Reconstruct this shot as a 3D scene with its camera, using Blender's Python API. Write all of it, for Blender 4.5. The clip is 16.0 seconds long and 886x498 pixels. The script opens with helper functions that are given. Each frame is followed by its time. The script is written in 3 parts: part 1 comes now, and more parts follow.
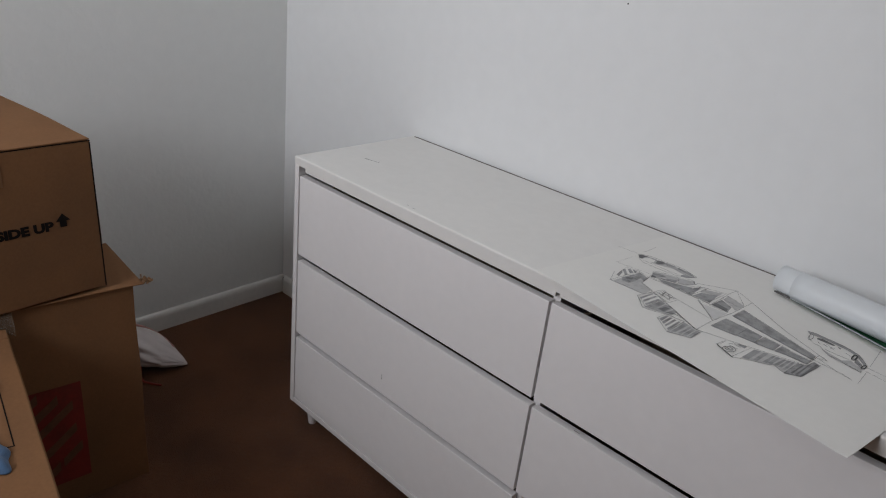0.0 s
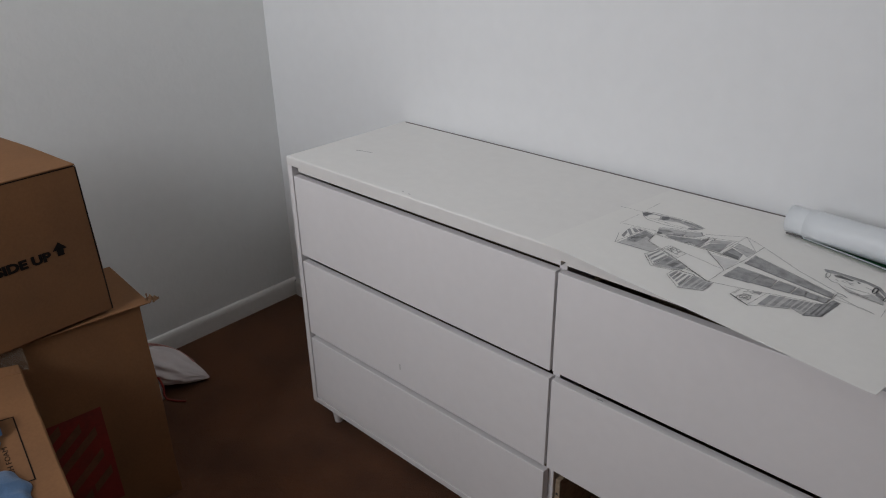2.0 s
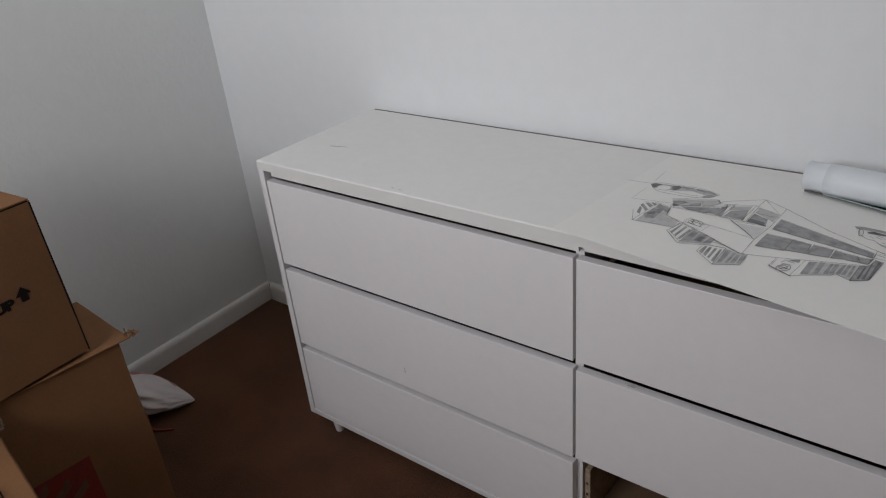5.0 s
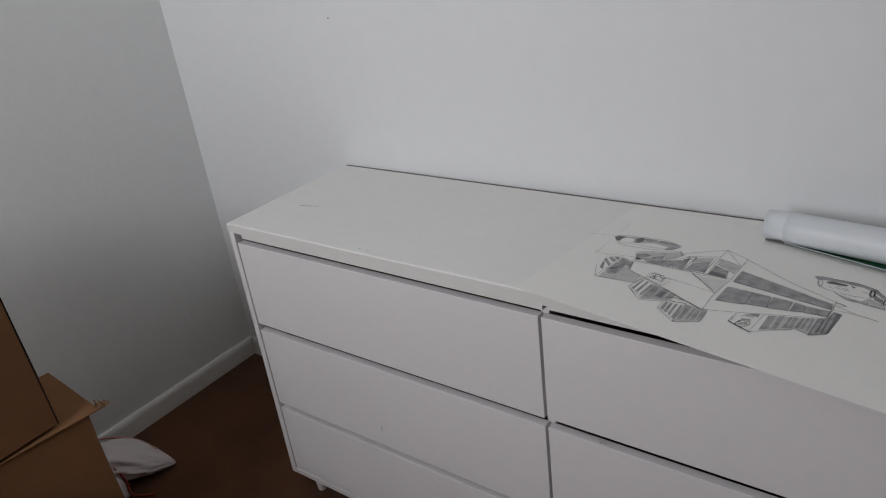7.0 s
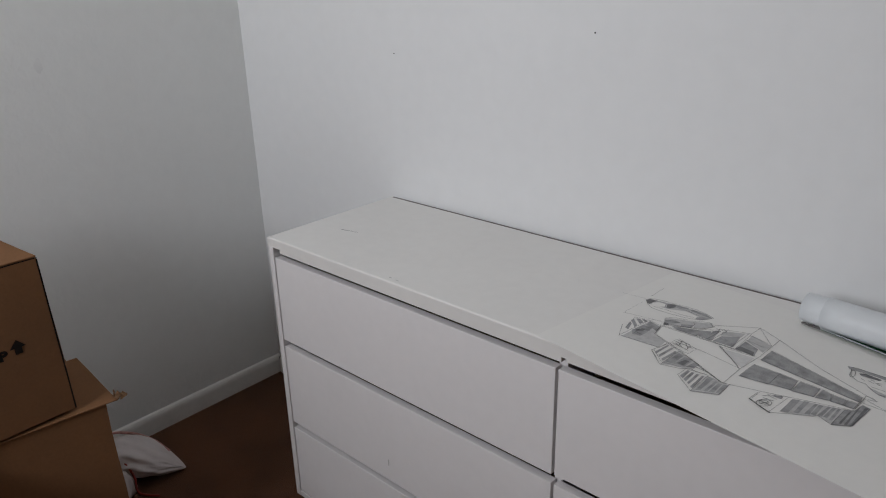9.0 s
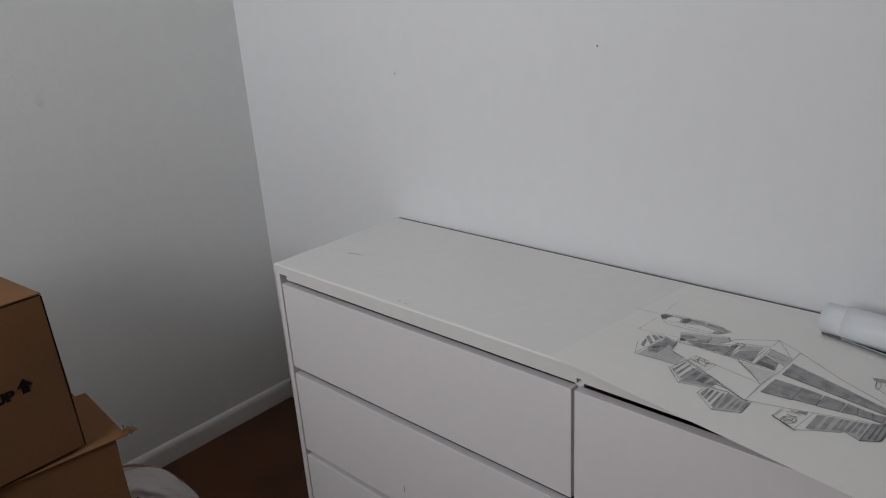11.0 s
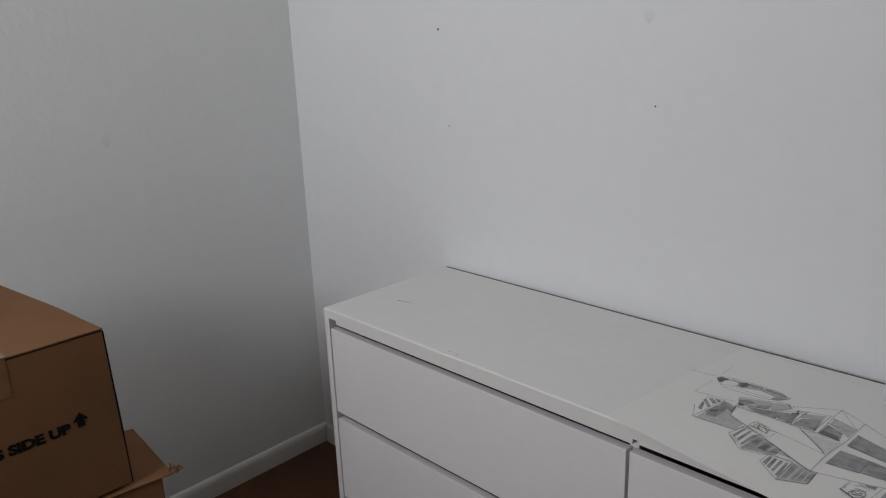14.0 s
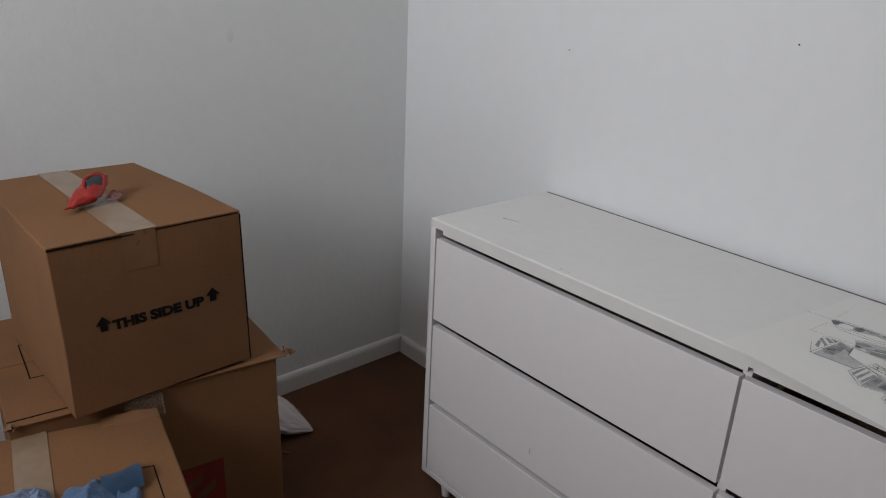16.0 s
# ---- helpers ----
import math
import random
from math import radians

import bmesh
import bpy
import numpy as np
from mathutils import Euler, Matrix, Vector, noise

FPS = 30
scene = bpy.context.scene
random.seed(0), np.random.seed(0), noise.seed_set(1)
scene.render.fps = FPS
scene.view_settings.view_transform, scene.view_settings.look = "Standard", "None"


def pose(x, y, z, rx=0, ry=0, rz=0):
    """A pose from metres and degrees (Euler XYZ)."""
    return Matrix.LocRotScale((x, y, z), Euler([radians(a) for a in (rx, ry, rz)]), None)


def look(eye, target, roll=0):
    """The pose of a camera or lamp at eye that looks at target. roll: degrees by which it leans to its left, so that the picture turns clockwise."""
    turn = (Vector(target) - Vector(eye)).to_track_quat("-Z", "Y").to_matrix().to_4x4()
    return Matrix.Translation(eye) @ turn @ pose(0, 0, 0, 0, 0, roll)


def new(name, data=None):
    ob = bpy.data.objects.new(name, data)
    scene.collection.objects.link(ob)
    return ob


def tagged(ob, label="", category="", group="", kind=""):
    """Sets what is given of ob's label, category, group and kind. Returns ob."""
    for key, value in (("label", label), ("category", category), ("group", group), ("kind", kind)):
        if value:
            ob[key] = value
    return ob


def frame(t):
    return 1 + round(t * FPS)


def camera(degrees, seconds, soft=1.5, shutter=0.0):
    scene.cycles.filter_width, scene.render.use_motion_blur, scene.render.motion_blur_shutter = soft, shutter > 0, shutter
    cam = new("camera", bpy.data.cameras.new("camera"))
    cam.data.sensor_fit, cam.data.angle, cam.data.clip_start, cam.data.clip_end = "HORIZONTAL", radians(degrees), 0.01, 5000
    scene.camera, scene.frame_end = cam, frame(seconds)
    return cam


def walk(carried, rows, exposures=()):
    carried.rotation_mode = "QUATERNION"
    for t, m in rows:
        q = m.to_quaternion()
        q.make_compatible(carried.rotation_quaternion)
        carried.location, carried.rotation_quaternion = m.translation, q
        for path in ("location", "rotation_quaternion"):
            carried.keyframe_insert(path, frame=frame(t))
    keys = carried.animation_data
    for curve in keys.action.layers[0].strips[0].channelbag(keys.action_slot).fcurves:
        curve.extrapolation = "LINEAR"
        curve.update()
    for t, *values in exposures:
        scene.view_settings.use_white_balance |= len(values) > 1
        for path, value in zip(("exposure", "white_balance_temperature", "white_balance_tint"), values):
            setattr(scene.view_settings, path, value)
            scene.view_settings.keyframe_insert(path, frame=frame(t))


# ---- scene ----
cam = camera(63.2, 16.0, soft=1.1)

PATH = [
    (0, (2.041, -1.444, 1.345), (0.846, -0.068, 0.521), 6.7),
    (0.5, (2.037, -1.438, 1.35), (0.849, -0.056, 0.524), 5.7),
    (1, (2.031, -1.419, 1.35), (0.818, -0.074, 0.5), 2.9),
    (1.5, (2.04, -1.392, 1.332), (0.807, -0.08, 0.459), 1.8),
    (2, (2.052, -1.404, 1.33), (0.833, -0.074, 0.467), -0.9),
    (2.5, (2.067, -1.408, 1.344), (0.841, -0.073, 0.499), -4.8),
    (3, (2.071, -1.398, 1.34), (0.814, -0.124, 0.448), -6.1),
    (3.2, (2.074, -1.394, 1.33), (0.815, -0.129, 0.427), -5.4),
    (5.3, (1.875, -1.379, 1.336), (0.855, 0.05, 0.378), -4.6),
    (5.5, (1.862, -1.375, 1.333), (0.917, 0.099, 0.366), -3.2),
    (6, (1.897, -1.354, 1.351), (0.951, 0.138, 0.414), -6.5),
    (6.5, (1.927, -1.324, 1.359), (0.909, 0.154, 0.477), -6.4),
    (7, (1.947, -1.329, 1.373), (0.84, 0.099, 0.515), -7.4),
    (7.5, (1.958, -1.316, 1.365), (0.761, 0.057, 0.54), -7.0),
    (8, (1.979, -1.293, 1.374), (0.751, 0.074, 0.585), -6.0),
    (8.5, (1.985, -1.292, 1.37), (0.729, 0.057, 0.593), -3.8),
    (8.7, (1.983, -1.319, 1.354), (0.747, 0.066, 0.611), -1.4),
    (10.8, (1.956, -1.302, 1.362), (0.701, 0.101, 0.685), -3.0),
    (11, (1.962, -1.3, 1.36), (0.7, 0.09, 0.67), -3.6),
    (11.5, (1.95, -1.308, 1.344), (0.686, 0.048, 0.595), -5.6),
    (12, (1.965, -1.321, 1.32), (0.726, 0.04, 0.538), -4.2),
    (12.5, (1.942, -1.324, 1.342), (0.688, 0.053, 0.612), -4.2),
    (13, (1.927, -1.325, 1.35), (0.668, 0.07, 0.667), -2.6),
    (13.5, (1.927, -1.336, 1.363), (0.652, 0.074, 0.739), -2.0),
    (14, (1.929, -1.339, 1.375), (0.588, 0.032, 0.81), -2.0),
    (14.5, (1.933, -1.345, 1.365), (0.553, -0.005, 0.818), -1.5),
    (15, (1.945, -1.366, 1.355), (0.588, -0.014, 0.78), 1.8),
    (15.5, (1.918, -1.419, 1.344), (0.544, -0.133, 0.668), 2.7),
    (16, (1.86, -1.483, 1.339), (0.477, -0.236, 0.61), 2.7),
]
walk(cam, [(t, look(eye, target, roll)) for t, eye, target, roll in PATH],
     exposures=[(0, 0.03), (1, 0.0), (3.2, 0.0), (5.3, 0.04), (5.6, 0.04), (6.2, -0.08), (7, -0.08), (8.7, -0.04), (10.8, -0.21), (12, -0.28), (13, -0.24), (14.5, -0.23), (15.5, -0.33), (16, -0.07)])

# ---- light: an overcast window in the south wall ----
world = bpy.data.worlds.new("sky")
scene.world = world
world.use_nodes = True
wn = world.node_tree
sky = wn.nodes.new("ShaderNodeTexSky")
sky.sky_type = "NISHITA"
sky.sun_disc = False
sky.sun_elevation, sky.sun_rotation = radians(59), radians(150)
wn.links.new(sky.outputs[0], wn.nodes["Background"].inputs[0])
wn.nodes["Background"].inputs[1].default_value = 0.1

WIN = (0.45, 1.55, 1.40, 2.35)          # window in the south wall: x0, x1, z0, z1
ROOM_X, ROOM_Y, ROOM_Z = 4.6, -2.7, 2.5

sun = new("sun", bpy.data.lights.new("sun", "SUN"))
sun.data.energy, sun.data.angle, sun.data.color = 1.3, radians(15), (1, 0.96, 0.9)
sun.matrix_world = look((0, 0, 0), (0.258, 0.446, -0.857))

glow = new("window_daylight", bpy.data.lights.new("window_daylight", "AREA"))
glow.data.shape, glow.data.size, glow.data.size_y = "RECTANGLE", WIN[1] - WIN[0] - 0.1, WIN[3] - WIN[2] - 0.1
glow.data.energy, glow.data.color, glow.data.spread = 22.0, (0.958, 0.962, 1.0), radians(148)
glow.matrix_world = look(((WIN[0] + WIN[1]) / 2, ROOM_Y - 0.05, (WIN[2] + WIN[3]) / 2), (1.0, 0, 1.9))
scene.view_settings.exposure = 0.0


# ---- materials ----
def mat(name, color, rough=0.6, metal=0.0, var=0.08, scale=8.0, bump=0.1, bump_scale=200.0, bump_dist=0.001,
        fine=60.0, spec=0.5, sheen=0.0, trans=0.0, coat=0.0, alpha=1.0, second=None, ribs=0.0):
    m = bpy.data.materials.new(name)
    m.use_nodes = True
    nt = m.node_tree
    N, L = nt.nodes, nt.links
    b = N["Principled BSDF"]
    tc = N.new("ShaderNodeTexCoord")
    n1 = N.new("ShaderNodeTexNoise")
    n1.inputs["Scale"].default_value, n1.inputs["Detail"].default_value = scale, 4
    n2 = N.new("ShaderNodeTexNoise")
    n2.inputs["Scale"].default_value, n2.inputs["Detail"].default_value = fine, 3
    L.new(tc.outputs["Object"], n1.inputs["Vector"])
    L.new(tc.outputs["Object"], n2.inputs["Vector"])
    mix = N.new("ShaderNodeMix")
    mix.data_type = "RGBA"
    dark = second or tuple(c * (1 - 2.5 * var) for c in color)
    mix.inputs[6].default_value = (*color, 1)
    mix.inputs[7].default_value = (*dark, 1)
    ramp = N.new("ShaderNodeMapRange")
    ramp.inputs[1].default_value, ramp.inputs[2].default_value = 0.42, 0.78
    L.new(n1.outputs["Fac"], ramp.inputs[0])
    L.new(ramp.outputs[0], mix.inputs[0])
    hsv = N.new("ShaderNodeHueSaturation")
    mr = N.new("ShaderNodeMapRange")
    mr.inputs[1].default_value, mr.inputs[2].default_value = 0.25, 0.75
    mr.inputs[3].default_value, mr.inputs[4].default_value = 1 - var, 1 + var
    L.new(n2.outputs["Fac"], mr.inputs[0])
    L.new(mr.outputs[0], hsv.inputs["Value"])
    L.new(mix.outputs[2], hsv.inputs["Color"])
    L.new(hsv.outputs[0], b.inputs["Base Color"])
    rr = N.new("ShaderNodeMapRange")
    rr.inputs[3].default_value, rr.inputs[4].default_value = max(0.02, rough - 0.08), min(1, rough + 0.08)
    L.new(n1.outputs["Fac"], rr.inputs[0])
    L.new(rr.outputs[0], b.inputs["Roughness"])
    b.inputs["Metallic"].default_value = metal
    b.inputs["Specular IOR Level"].default_value = spec
    b.inputs["Sheen Weight"].default_value = sheen
    b.inputs["Transmission Weight"].default_value = trans
    b.inputs["Coat Weight"].default_value = coat
    b.inputs["Alpha"].default_value = alpha
    if bump:
        n3 = N.new("ShaderNodeTexNoise")
        n3.inputs["Scale"].default_value, n3.inputs["Detail"].default_value = bump_scale, 3
        L.new(tc.outputs["Object"], n3.inputs["Vector"])
        bp = N.new("ShaderNodeBump")
        bp.inputs["Strength"].default_value, bp.inputs["Distance"].default_value = bump, bump_dist
        if ribs:
            wave = N.new("ShaderNodeTexWave")
            wave.bands_direction = "Y"
            wave.inputs["Scale"].default_value, wave.inputs["Distortion"].default_value = 42, 0.6
            add = N.new("ShaderNodeMath")
            add.operation = "MULTIPLY_ADD"
            add.inputs[1].default_value = ribs
            L.new(tc.outputs["Object"], wave.inputs["Vector"])
            L.new(wave.outputs["Fac"], add.inputs[0])
            L.new(n3.outputs["Fac"], add.inputs[2])
            L.new(add.outputs[0], bp.inputs["Height"])
        else:
            L.new(n3.outputs["Fac"], bp.inputs["Height"])
        L.new(bp.outputs[0], b.inputs["Normal"])
    return m


WALL = mat("white_wall_paint", (0.80, 0.81, 0.815), 0.7, var=0.014, scale=1.5, bump=0.2, bump_scale=42, bump_dist=0.002, fine=25)
WALL_ROUGH = mat("textured_white_wall_paint", (0.79, 0.803, 0.79), 0.62, var=0.014, scale=1.5, bump=0.42, bump_scale=62, bump_dist=0.003, fine=25)
CEIL = mat("ceiling_paint", (0.8, 0.8, 0.79), 0.85, var=0.02, bump=0.3, bump_scale=60, bump_dist=0.002)
# unseen closing walls: brown tint chosen to dim and warm the bounced light
OTHER = mat("bounce_tint_wall", (0.40, 0.27, 0.18), 0.8, var=0.03, scale=2, bump=0.3, bump_scale=70, bump_dist=0.002, fine=25)
TRIM = mat("gloss_trim_paint", (0.78, 0.77, 0.74), 0.4, var=0.03, scale=5, bump=0.08, bump_scale=40)
CARPET = mat("brown_carpet", (0.132, 0.053, 0.0235), 0.98, var=0.34, scale=3.6, bump=0.8, bump_scale=330, bump_dist=0.006, fine=170, spec=0.1, sheen=0.1, second=(0.058, 0.024, 0.0115))
LAMINATE = mat("white_laminate", (0.82, 0.80, 0.80), 0.42, var=0.014, scale=3, bump=0.05, bump_scale=120, fine=40)
# slightly creamier laminate tone, for the top board and front lips
LAMINATE_TOP = mat("cream_laminate", (0.79, 0.777, 0.752), 0.42, var=0.018, scale=2.2, bump=0.05, bump_scale=120, fine=40)
# dark tone for the painted gap shade behind the top, and the drawer runner
GAP_SHADE_RUNNER = mat("gap_shade_and_runner", (0.16, 0.135, 0.135), 0.9, var=0.15, scale=40, fine=200)
CHIP = mat("raw_chipboard", (0.38, 0.29, 0.20), 0.85, var=0.15, scale=60, bump=0.4, bump_scale=300, fine=250)
HARDBOARD = mat("brown_hardboard", (0.19, 0.115, 0.07), 0.7, var=0.08, scale=12, fine=120)
CARD = mat("cardboard", (0.218, 0.106, 0.047), 0.85, var=0.06, scale=4, bump=0.22, bump_scale=90, fine=180, spec=0.25, ribs=0.05, second=(0.166, 0.084, 0.041))
CARD_EDGE = mat("torn_cardboard_edge", (0.24, 0.14, 0.08), 0.95, var=0.2, scale=90, bump=0.8, bump_scale=250, fine=300, spec=0.1)
INK = mat("black_print", (0.012, 0.010, 0.009), 0.95, var=0.1, scale=30, fine=200, spec=0.1)
RED_INK = mat("red_print", (0.215, 0.020, 0.011), 0.8, var=0.1, scale=20, fine=150, second=(0.135, 0.024, 0.014))
TAPE = mat("clear_packing_tape", (0.29, 0.208, 0.140), 0.22, var=0.06, scale=18, bump=0.35, bump_scale=35, bump_dist=0.002, fine=60)
FADED = mat("faded_print", (0.165, 0.062, 0.032), 0.85, var=0.12, scale=25, fine=150)
TAPE_THIN = mat("thin_clear_tape", (0.238, 0.124, 0.060), 0.3, var=0.1, scale=30, bump=0.3, bump_scale=50, fine=60)
PAPER = mat("drawing_paper", (0.83, 0.82, 0.79), 0.8, var=0.012, scale=6, bump=0.05, bump_scale=250)
ROLLPAPER = mat("rolled_white_sheet", (0.71, 0.74, 0.765), 0.4, var=0.012, scale=10, bump=0.05, bump_scale=80)
GREEN = mat("green_sheet_face", (0.035, 0.20, 0.085), 0.45, var=0.06, scale=10)
PENCIL = mat("pencil_line", (0.045, 0.045, 0.048), 0.6, var=0.2, scale=200, fine=500, spec=0.3)
SHADE0 = mat("faint_pencil_shading", (0.68, 0.675, 0.665), 0.7, var=0.05, scale=120, fine=500)
SHADE1 = mat("light_pencil_shading", (0.54, 0.535, 0.53), 0.7, var=0.08, scale=120, fine=500)
SHADE2 = mat("pencil_shading", (0.36, 0.36, 0.362), 0.65, var=0.2, scale=60, fine=500)
GRAPHITE = mat("dense_graphite", (0.15, 0.15, 0.153), 0.5, var=0.15, scale=120, fine=500)
BAG = mat("white_plastic_bag", (0.66, 0.60, 0.59), 0.35, var=0.03, scale=20, bump=0.3, bump_scale=60, bump_dist=0.003)
REDSTRAP = mat("red_drawstring", (0.24, 0.022, 0.012), 0.45, var=0.06, scale=30)
CLOTH = mat("blue_cotton_cloth", (0.062, 0.128, 0.24), 0.9, var=0.08, scale=14, bump=0.5, bump_scale=500, fine=400, sheen=0.2)
CLOTH2 = mat("dark_patterned_cloth", (0.20, 0.26, 0.38), 0.9, var=0.2, scale=70, fine=300, second=(0.015, 0.025, 0.06), bump=0.4)
REDPLASTIC = mat("red_plastic", (0.33, 0.014, 0.009), 0.24, var=0.05, scale=30, bump=0.05)
DARKPLASTIC = mat("dark_grey_plastic", (0.03, 0.033, 0.04), 0.4, var=0.1, scale=40)
PINK = mat("pink_film", (0.5, 0.24, 0.21), 0.3, var=0.2, scale=90)
FOAM = mat("translucent_foam_wrap", (0.34, 0.27, 0.21), 0.35, alpha=0.42, var=0.1, scale=40, bump=0.9, bump_scale=120, bump_dist=0.004)
SCUFF = mat("faint_scuff", (0.50, 0.49, 0.48), 0.7, var=0.15, scale=80)
MARK = mat("dark_grey_mark", (0.15, 0.145, 0.14), 0.8, var=0.2, scale=60)
SMUDGE = mat("faint_wall_smudge", (0.768, 0.778, 0.768), 0.75, var=0.05, scale=30, bump=0.35, bump_scale=70, bump_dist=0.002)
HOLE = mat("dark_nail_hole", (0.03, 0.028, 0.025), 0.9)


# ---- builders ----
def thing(name, m, label, category, group="", kind=""):
    ob = new(name)
    ob.empty_display_size = 0.05
    ob.matrix_world = m
    return tagged(ob, label, category, group, kind)


def part(name, bm, material, parent=None, label="", smooth=False):
    me = bpy.data.meshes.new(name)
    bmesh.ops.recalc_face_normals(bm, faces=bm.faces)
    bm.to_mesh(me)
    bm.free()
    if smooth:
        for p in me.polygons:
            p.use_smooth = True
    me.materials.append(material)
    ob = new(name, me)
    ob.parent = parent
    return tagged(ob, label) if label else ob


def slab(x0, x1, y0, y1, z0, z1, bevel=0.0, seg=2, bm=None):
    bm = bm or bmesh.new()
    r = bmesh.ops.create_cube(bm, size=1, matrix=Matrix.Translation(((x0 + x1) / 2, (y0 + y1) / 2, (z0 + z1) / 2)) @ Matrix.Diagonal((x1 - x0, y1 - y0, z1 - z0, 1)))
    if bevel:
        es = list({e for v in r["verts"] for e in v.link_edges})
        bmesh.ops.bevel(bm, geom=es, offset=bevel, segments=seg, affect="EDGES", profile=0.5)
    return bm


def structure(name, bm, material, label, category):
    return tagged(part(name, bm, material), label, category, kind="structure")


def flat(points, z, t=0.0003, bm=None, lift=None):
    """A thin flat shape over a polygon in the xy plane."""
    bm = bm or bmesh.new()
    vs = [bm.verts.new((x, y, z)) for x, y in points]
    f = bm.faces.new(vs)
    f.normal_update()
    if f.normal.z < 0:
        f.normal_flip()
    r = bmesh.ops.extrude_face_region(bm, geom=[f])
    bmesh.ops.translate(bm, verts=[v for v in r["geom"] if isinstance(v, bmesh.types.BMVert)], vec=(0, 0, t))
    return bm


# ---- room ----
T = 0.12
structure("floor", slab(-T, ROOM_X + T, ROOM_Y - T, T, -0.1, 0), CARPET, "worn brown cut-pile carpet", "carpet")
structure("ceiling", slab(-T, ROOM_X + T, ROOM_Y - T, T, ROOM_Z, ROOM_Z + 0.1), CEIL, "plain white ceiling", "ceiling")
structure("wall_north", slab(-T, ROOM_X + T, 0, T, 0, ROOM_Z), WALL, "white painted wall behind the dresser", "wall")
structure("wall_west", slab(-T, 0, ROOM_Y, 0, 0, ROOM_Z), WALL_ROUGH, "white painted textured wall with faint smudges", "wall")
structure("wall_east", slab(ROOM_X, ROOM_X + T, ROOM_Y, 0, 0, ROOM_Z), OTHER, "unseen closing wall, brown tint added to set the bounce light", "wall")
bm = slab(-T, WIN[0], ROOM_Y - T, ROOM_Y, 0, ROOM_Z)
slab(WIN[1], ROOM_X + T, ROOM_Y - T, ROOM_Y, 0, ROOM_Z, bm=bm)
slab(WIN[0], WIN[1], ROOM_Y - T, ROOM_Y, 0, WIN[2], bm=bm)
slab(WIN[0], WIN[1], ROOM_Y - T, ROOM_Y, WIN[3], ROOM_Z, bm=bm)
structure("wall_south", bm, OTHER, "unseen wall with a window opening, brown tint added for bounce light", "wall")
structure("ground", slab(-60, 60, -80, ROOM_Y - T - 0.01, -0.7, -0.6), mat("lawn", (0.07, 0.11, 0.035), 0.95, var=0.2), "green lawn outside the window", "lawn")


def baseboard(name, length, m):
    """Board along local x with a rounded top edge, standing proud in -y."""
    bm = bmesh.new()
    prof = [(0, 0), (-0.013, 0), (-0.013, 0.050), (-0.0115, 0.058), (-0.008, 0.064), (-0.003, 0.067), (0, 0.067)]
    a = [bm.verts.new((0, y, z)) for y, z in prof]
    b = [bm.verts.new((length, y, z)) for y, z in prof]
    for i in range(len(prof)):
        j = (i + 1) % len(prof)
        bm.faces.new((a[i], a[j], b[j], b[i]))
    bm.faces.new(a), bm.faces.new(list(reversed(b)))
    ob = structure(name, bm, TRIM, "low white painted baseboard with rounded top", "baseboard")
    ob.matrix_world = m
    return ob


baseboard("baseboard", ROOM_X - 0.019, pose(0.019, 0, 0))
structure("baseboard_joint", slab(0.0135, 0.0188, -0.009, -0.0005, 0, 0.060), HOLE, "open dark joint between baseboards in the corner", "joint")
baseboard("baseboard", -ROOM_Y, pose(0, ROOM_Y, 0, 0, 0, 90))

# ---- dresser ----
DW, DD, DH, PT = 1.612, 0.400, 0.780, 0.017
DX, DY = 0.626, -0.4125
dresser = thing("dresser", pose(DX, DY, 0, 0, 0, -0.7), "white laminate six-drawer dresser missing one lower drawer front", "dresser")
MID = 0.801
ZB = 0.042
top = slab(0, DW, 0, DD + 0.0075, DH - 0.022, DH)
bmesh.ops.bevel(top, geom=[e for e in top.edges if all(v.co.z > DH - 0.001 for v in e.verts)], offset=0.0040, segments=4, affect="EDGES", profile=0.5)
part("top", top, LAMINATE_TOP, dresser)
# dark strip added as the shade in the gap between top and wall
part("gap_shade_strip", slab(0.010, DW - 0.004, DD - 0.0005, DD + 0.0042, DH - 0.012, DH + 0.0008, 0.0005), GAP_SHADE_RUNNER, dresser, "dark strip painted as the shade of the gap behind the top")
part("side_panel", slab(0, PT, 0.0005, DD, ZB, DH - 0.0222, 0.0015), LAMINATE, dresser)
part("side_panel", slab(DW - PT, DW, 0.0005, DD, ZB, DH - 0.0222, 0.0015), LAMINATE, dresser)
part("divider", slab(MID - PT / 2, MID + PT / 2, 0.0225, DD - 0.01, ZB + 0.017, DH - 0.0222, 0.001), LAMINATE, dresser)
part("bottom_panel", slab(PT + 0.0005, DW - PT - 0.0005, 0.001, DD, ZB, ZB + 0.0165, 0.0015), LAMINATE, dresser)
part("back_panel", slab(PT, DW - PT, DD - 0.008, DD - 0.003, ZB + 0.017, DH - 0.023), HARDBOARD, dresser)
COLS = ((PT + 0.0032, MID - 0.003), (MID + 0.003, DW - PT - 0.0032))
ROWS = ((0.5160, 0.732), (0.2795, 0.4975), (0.0625, 0.2625))
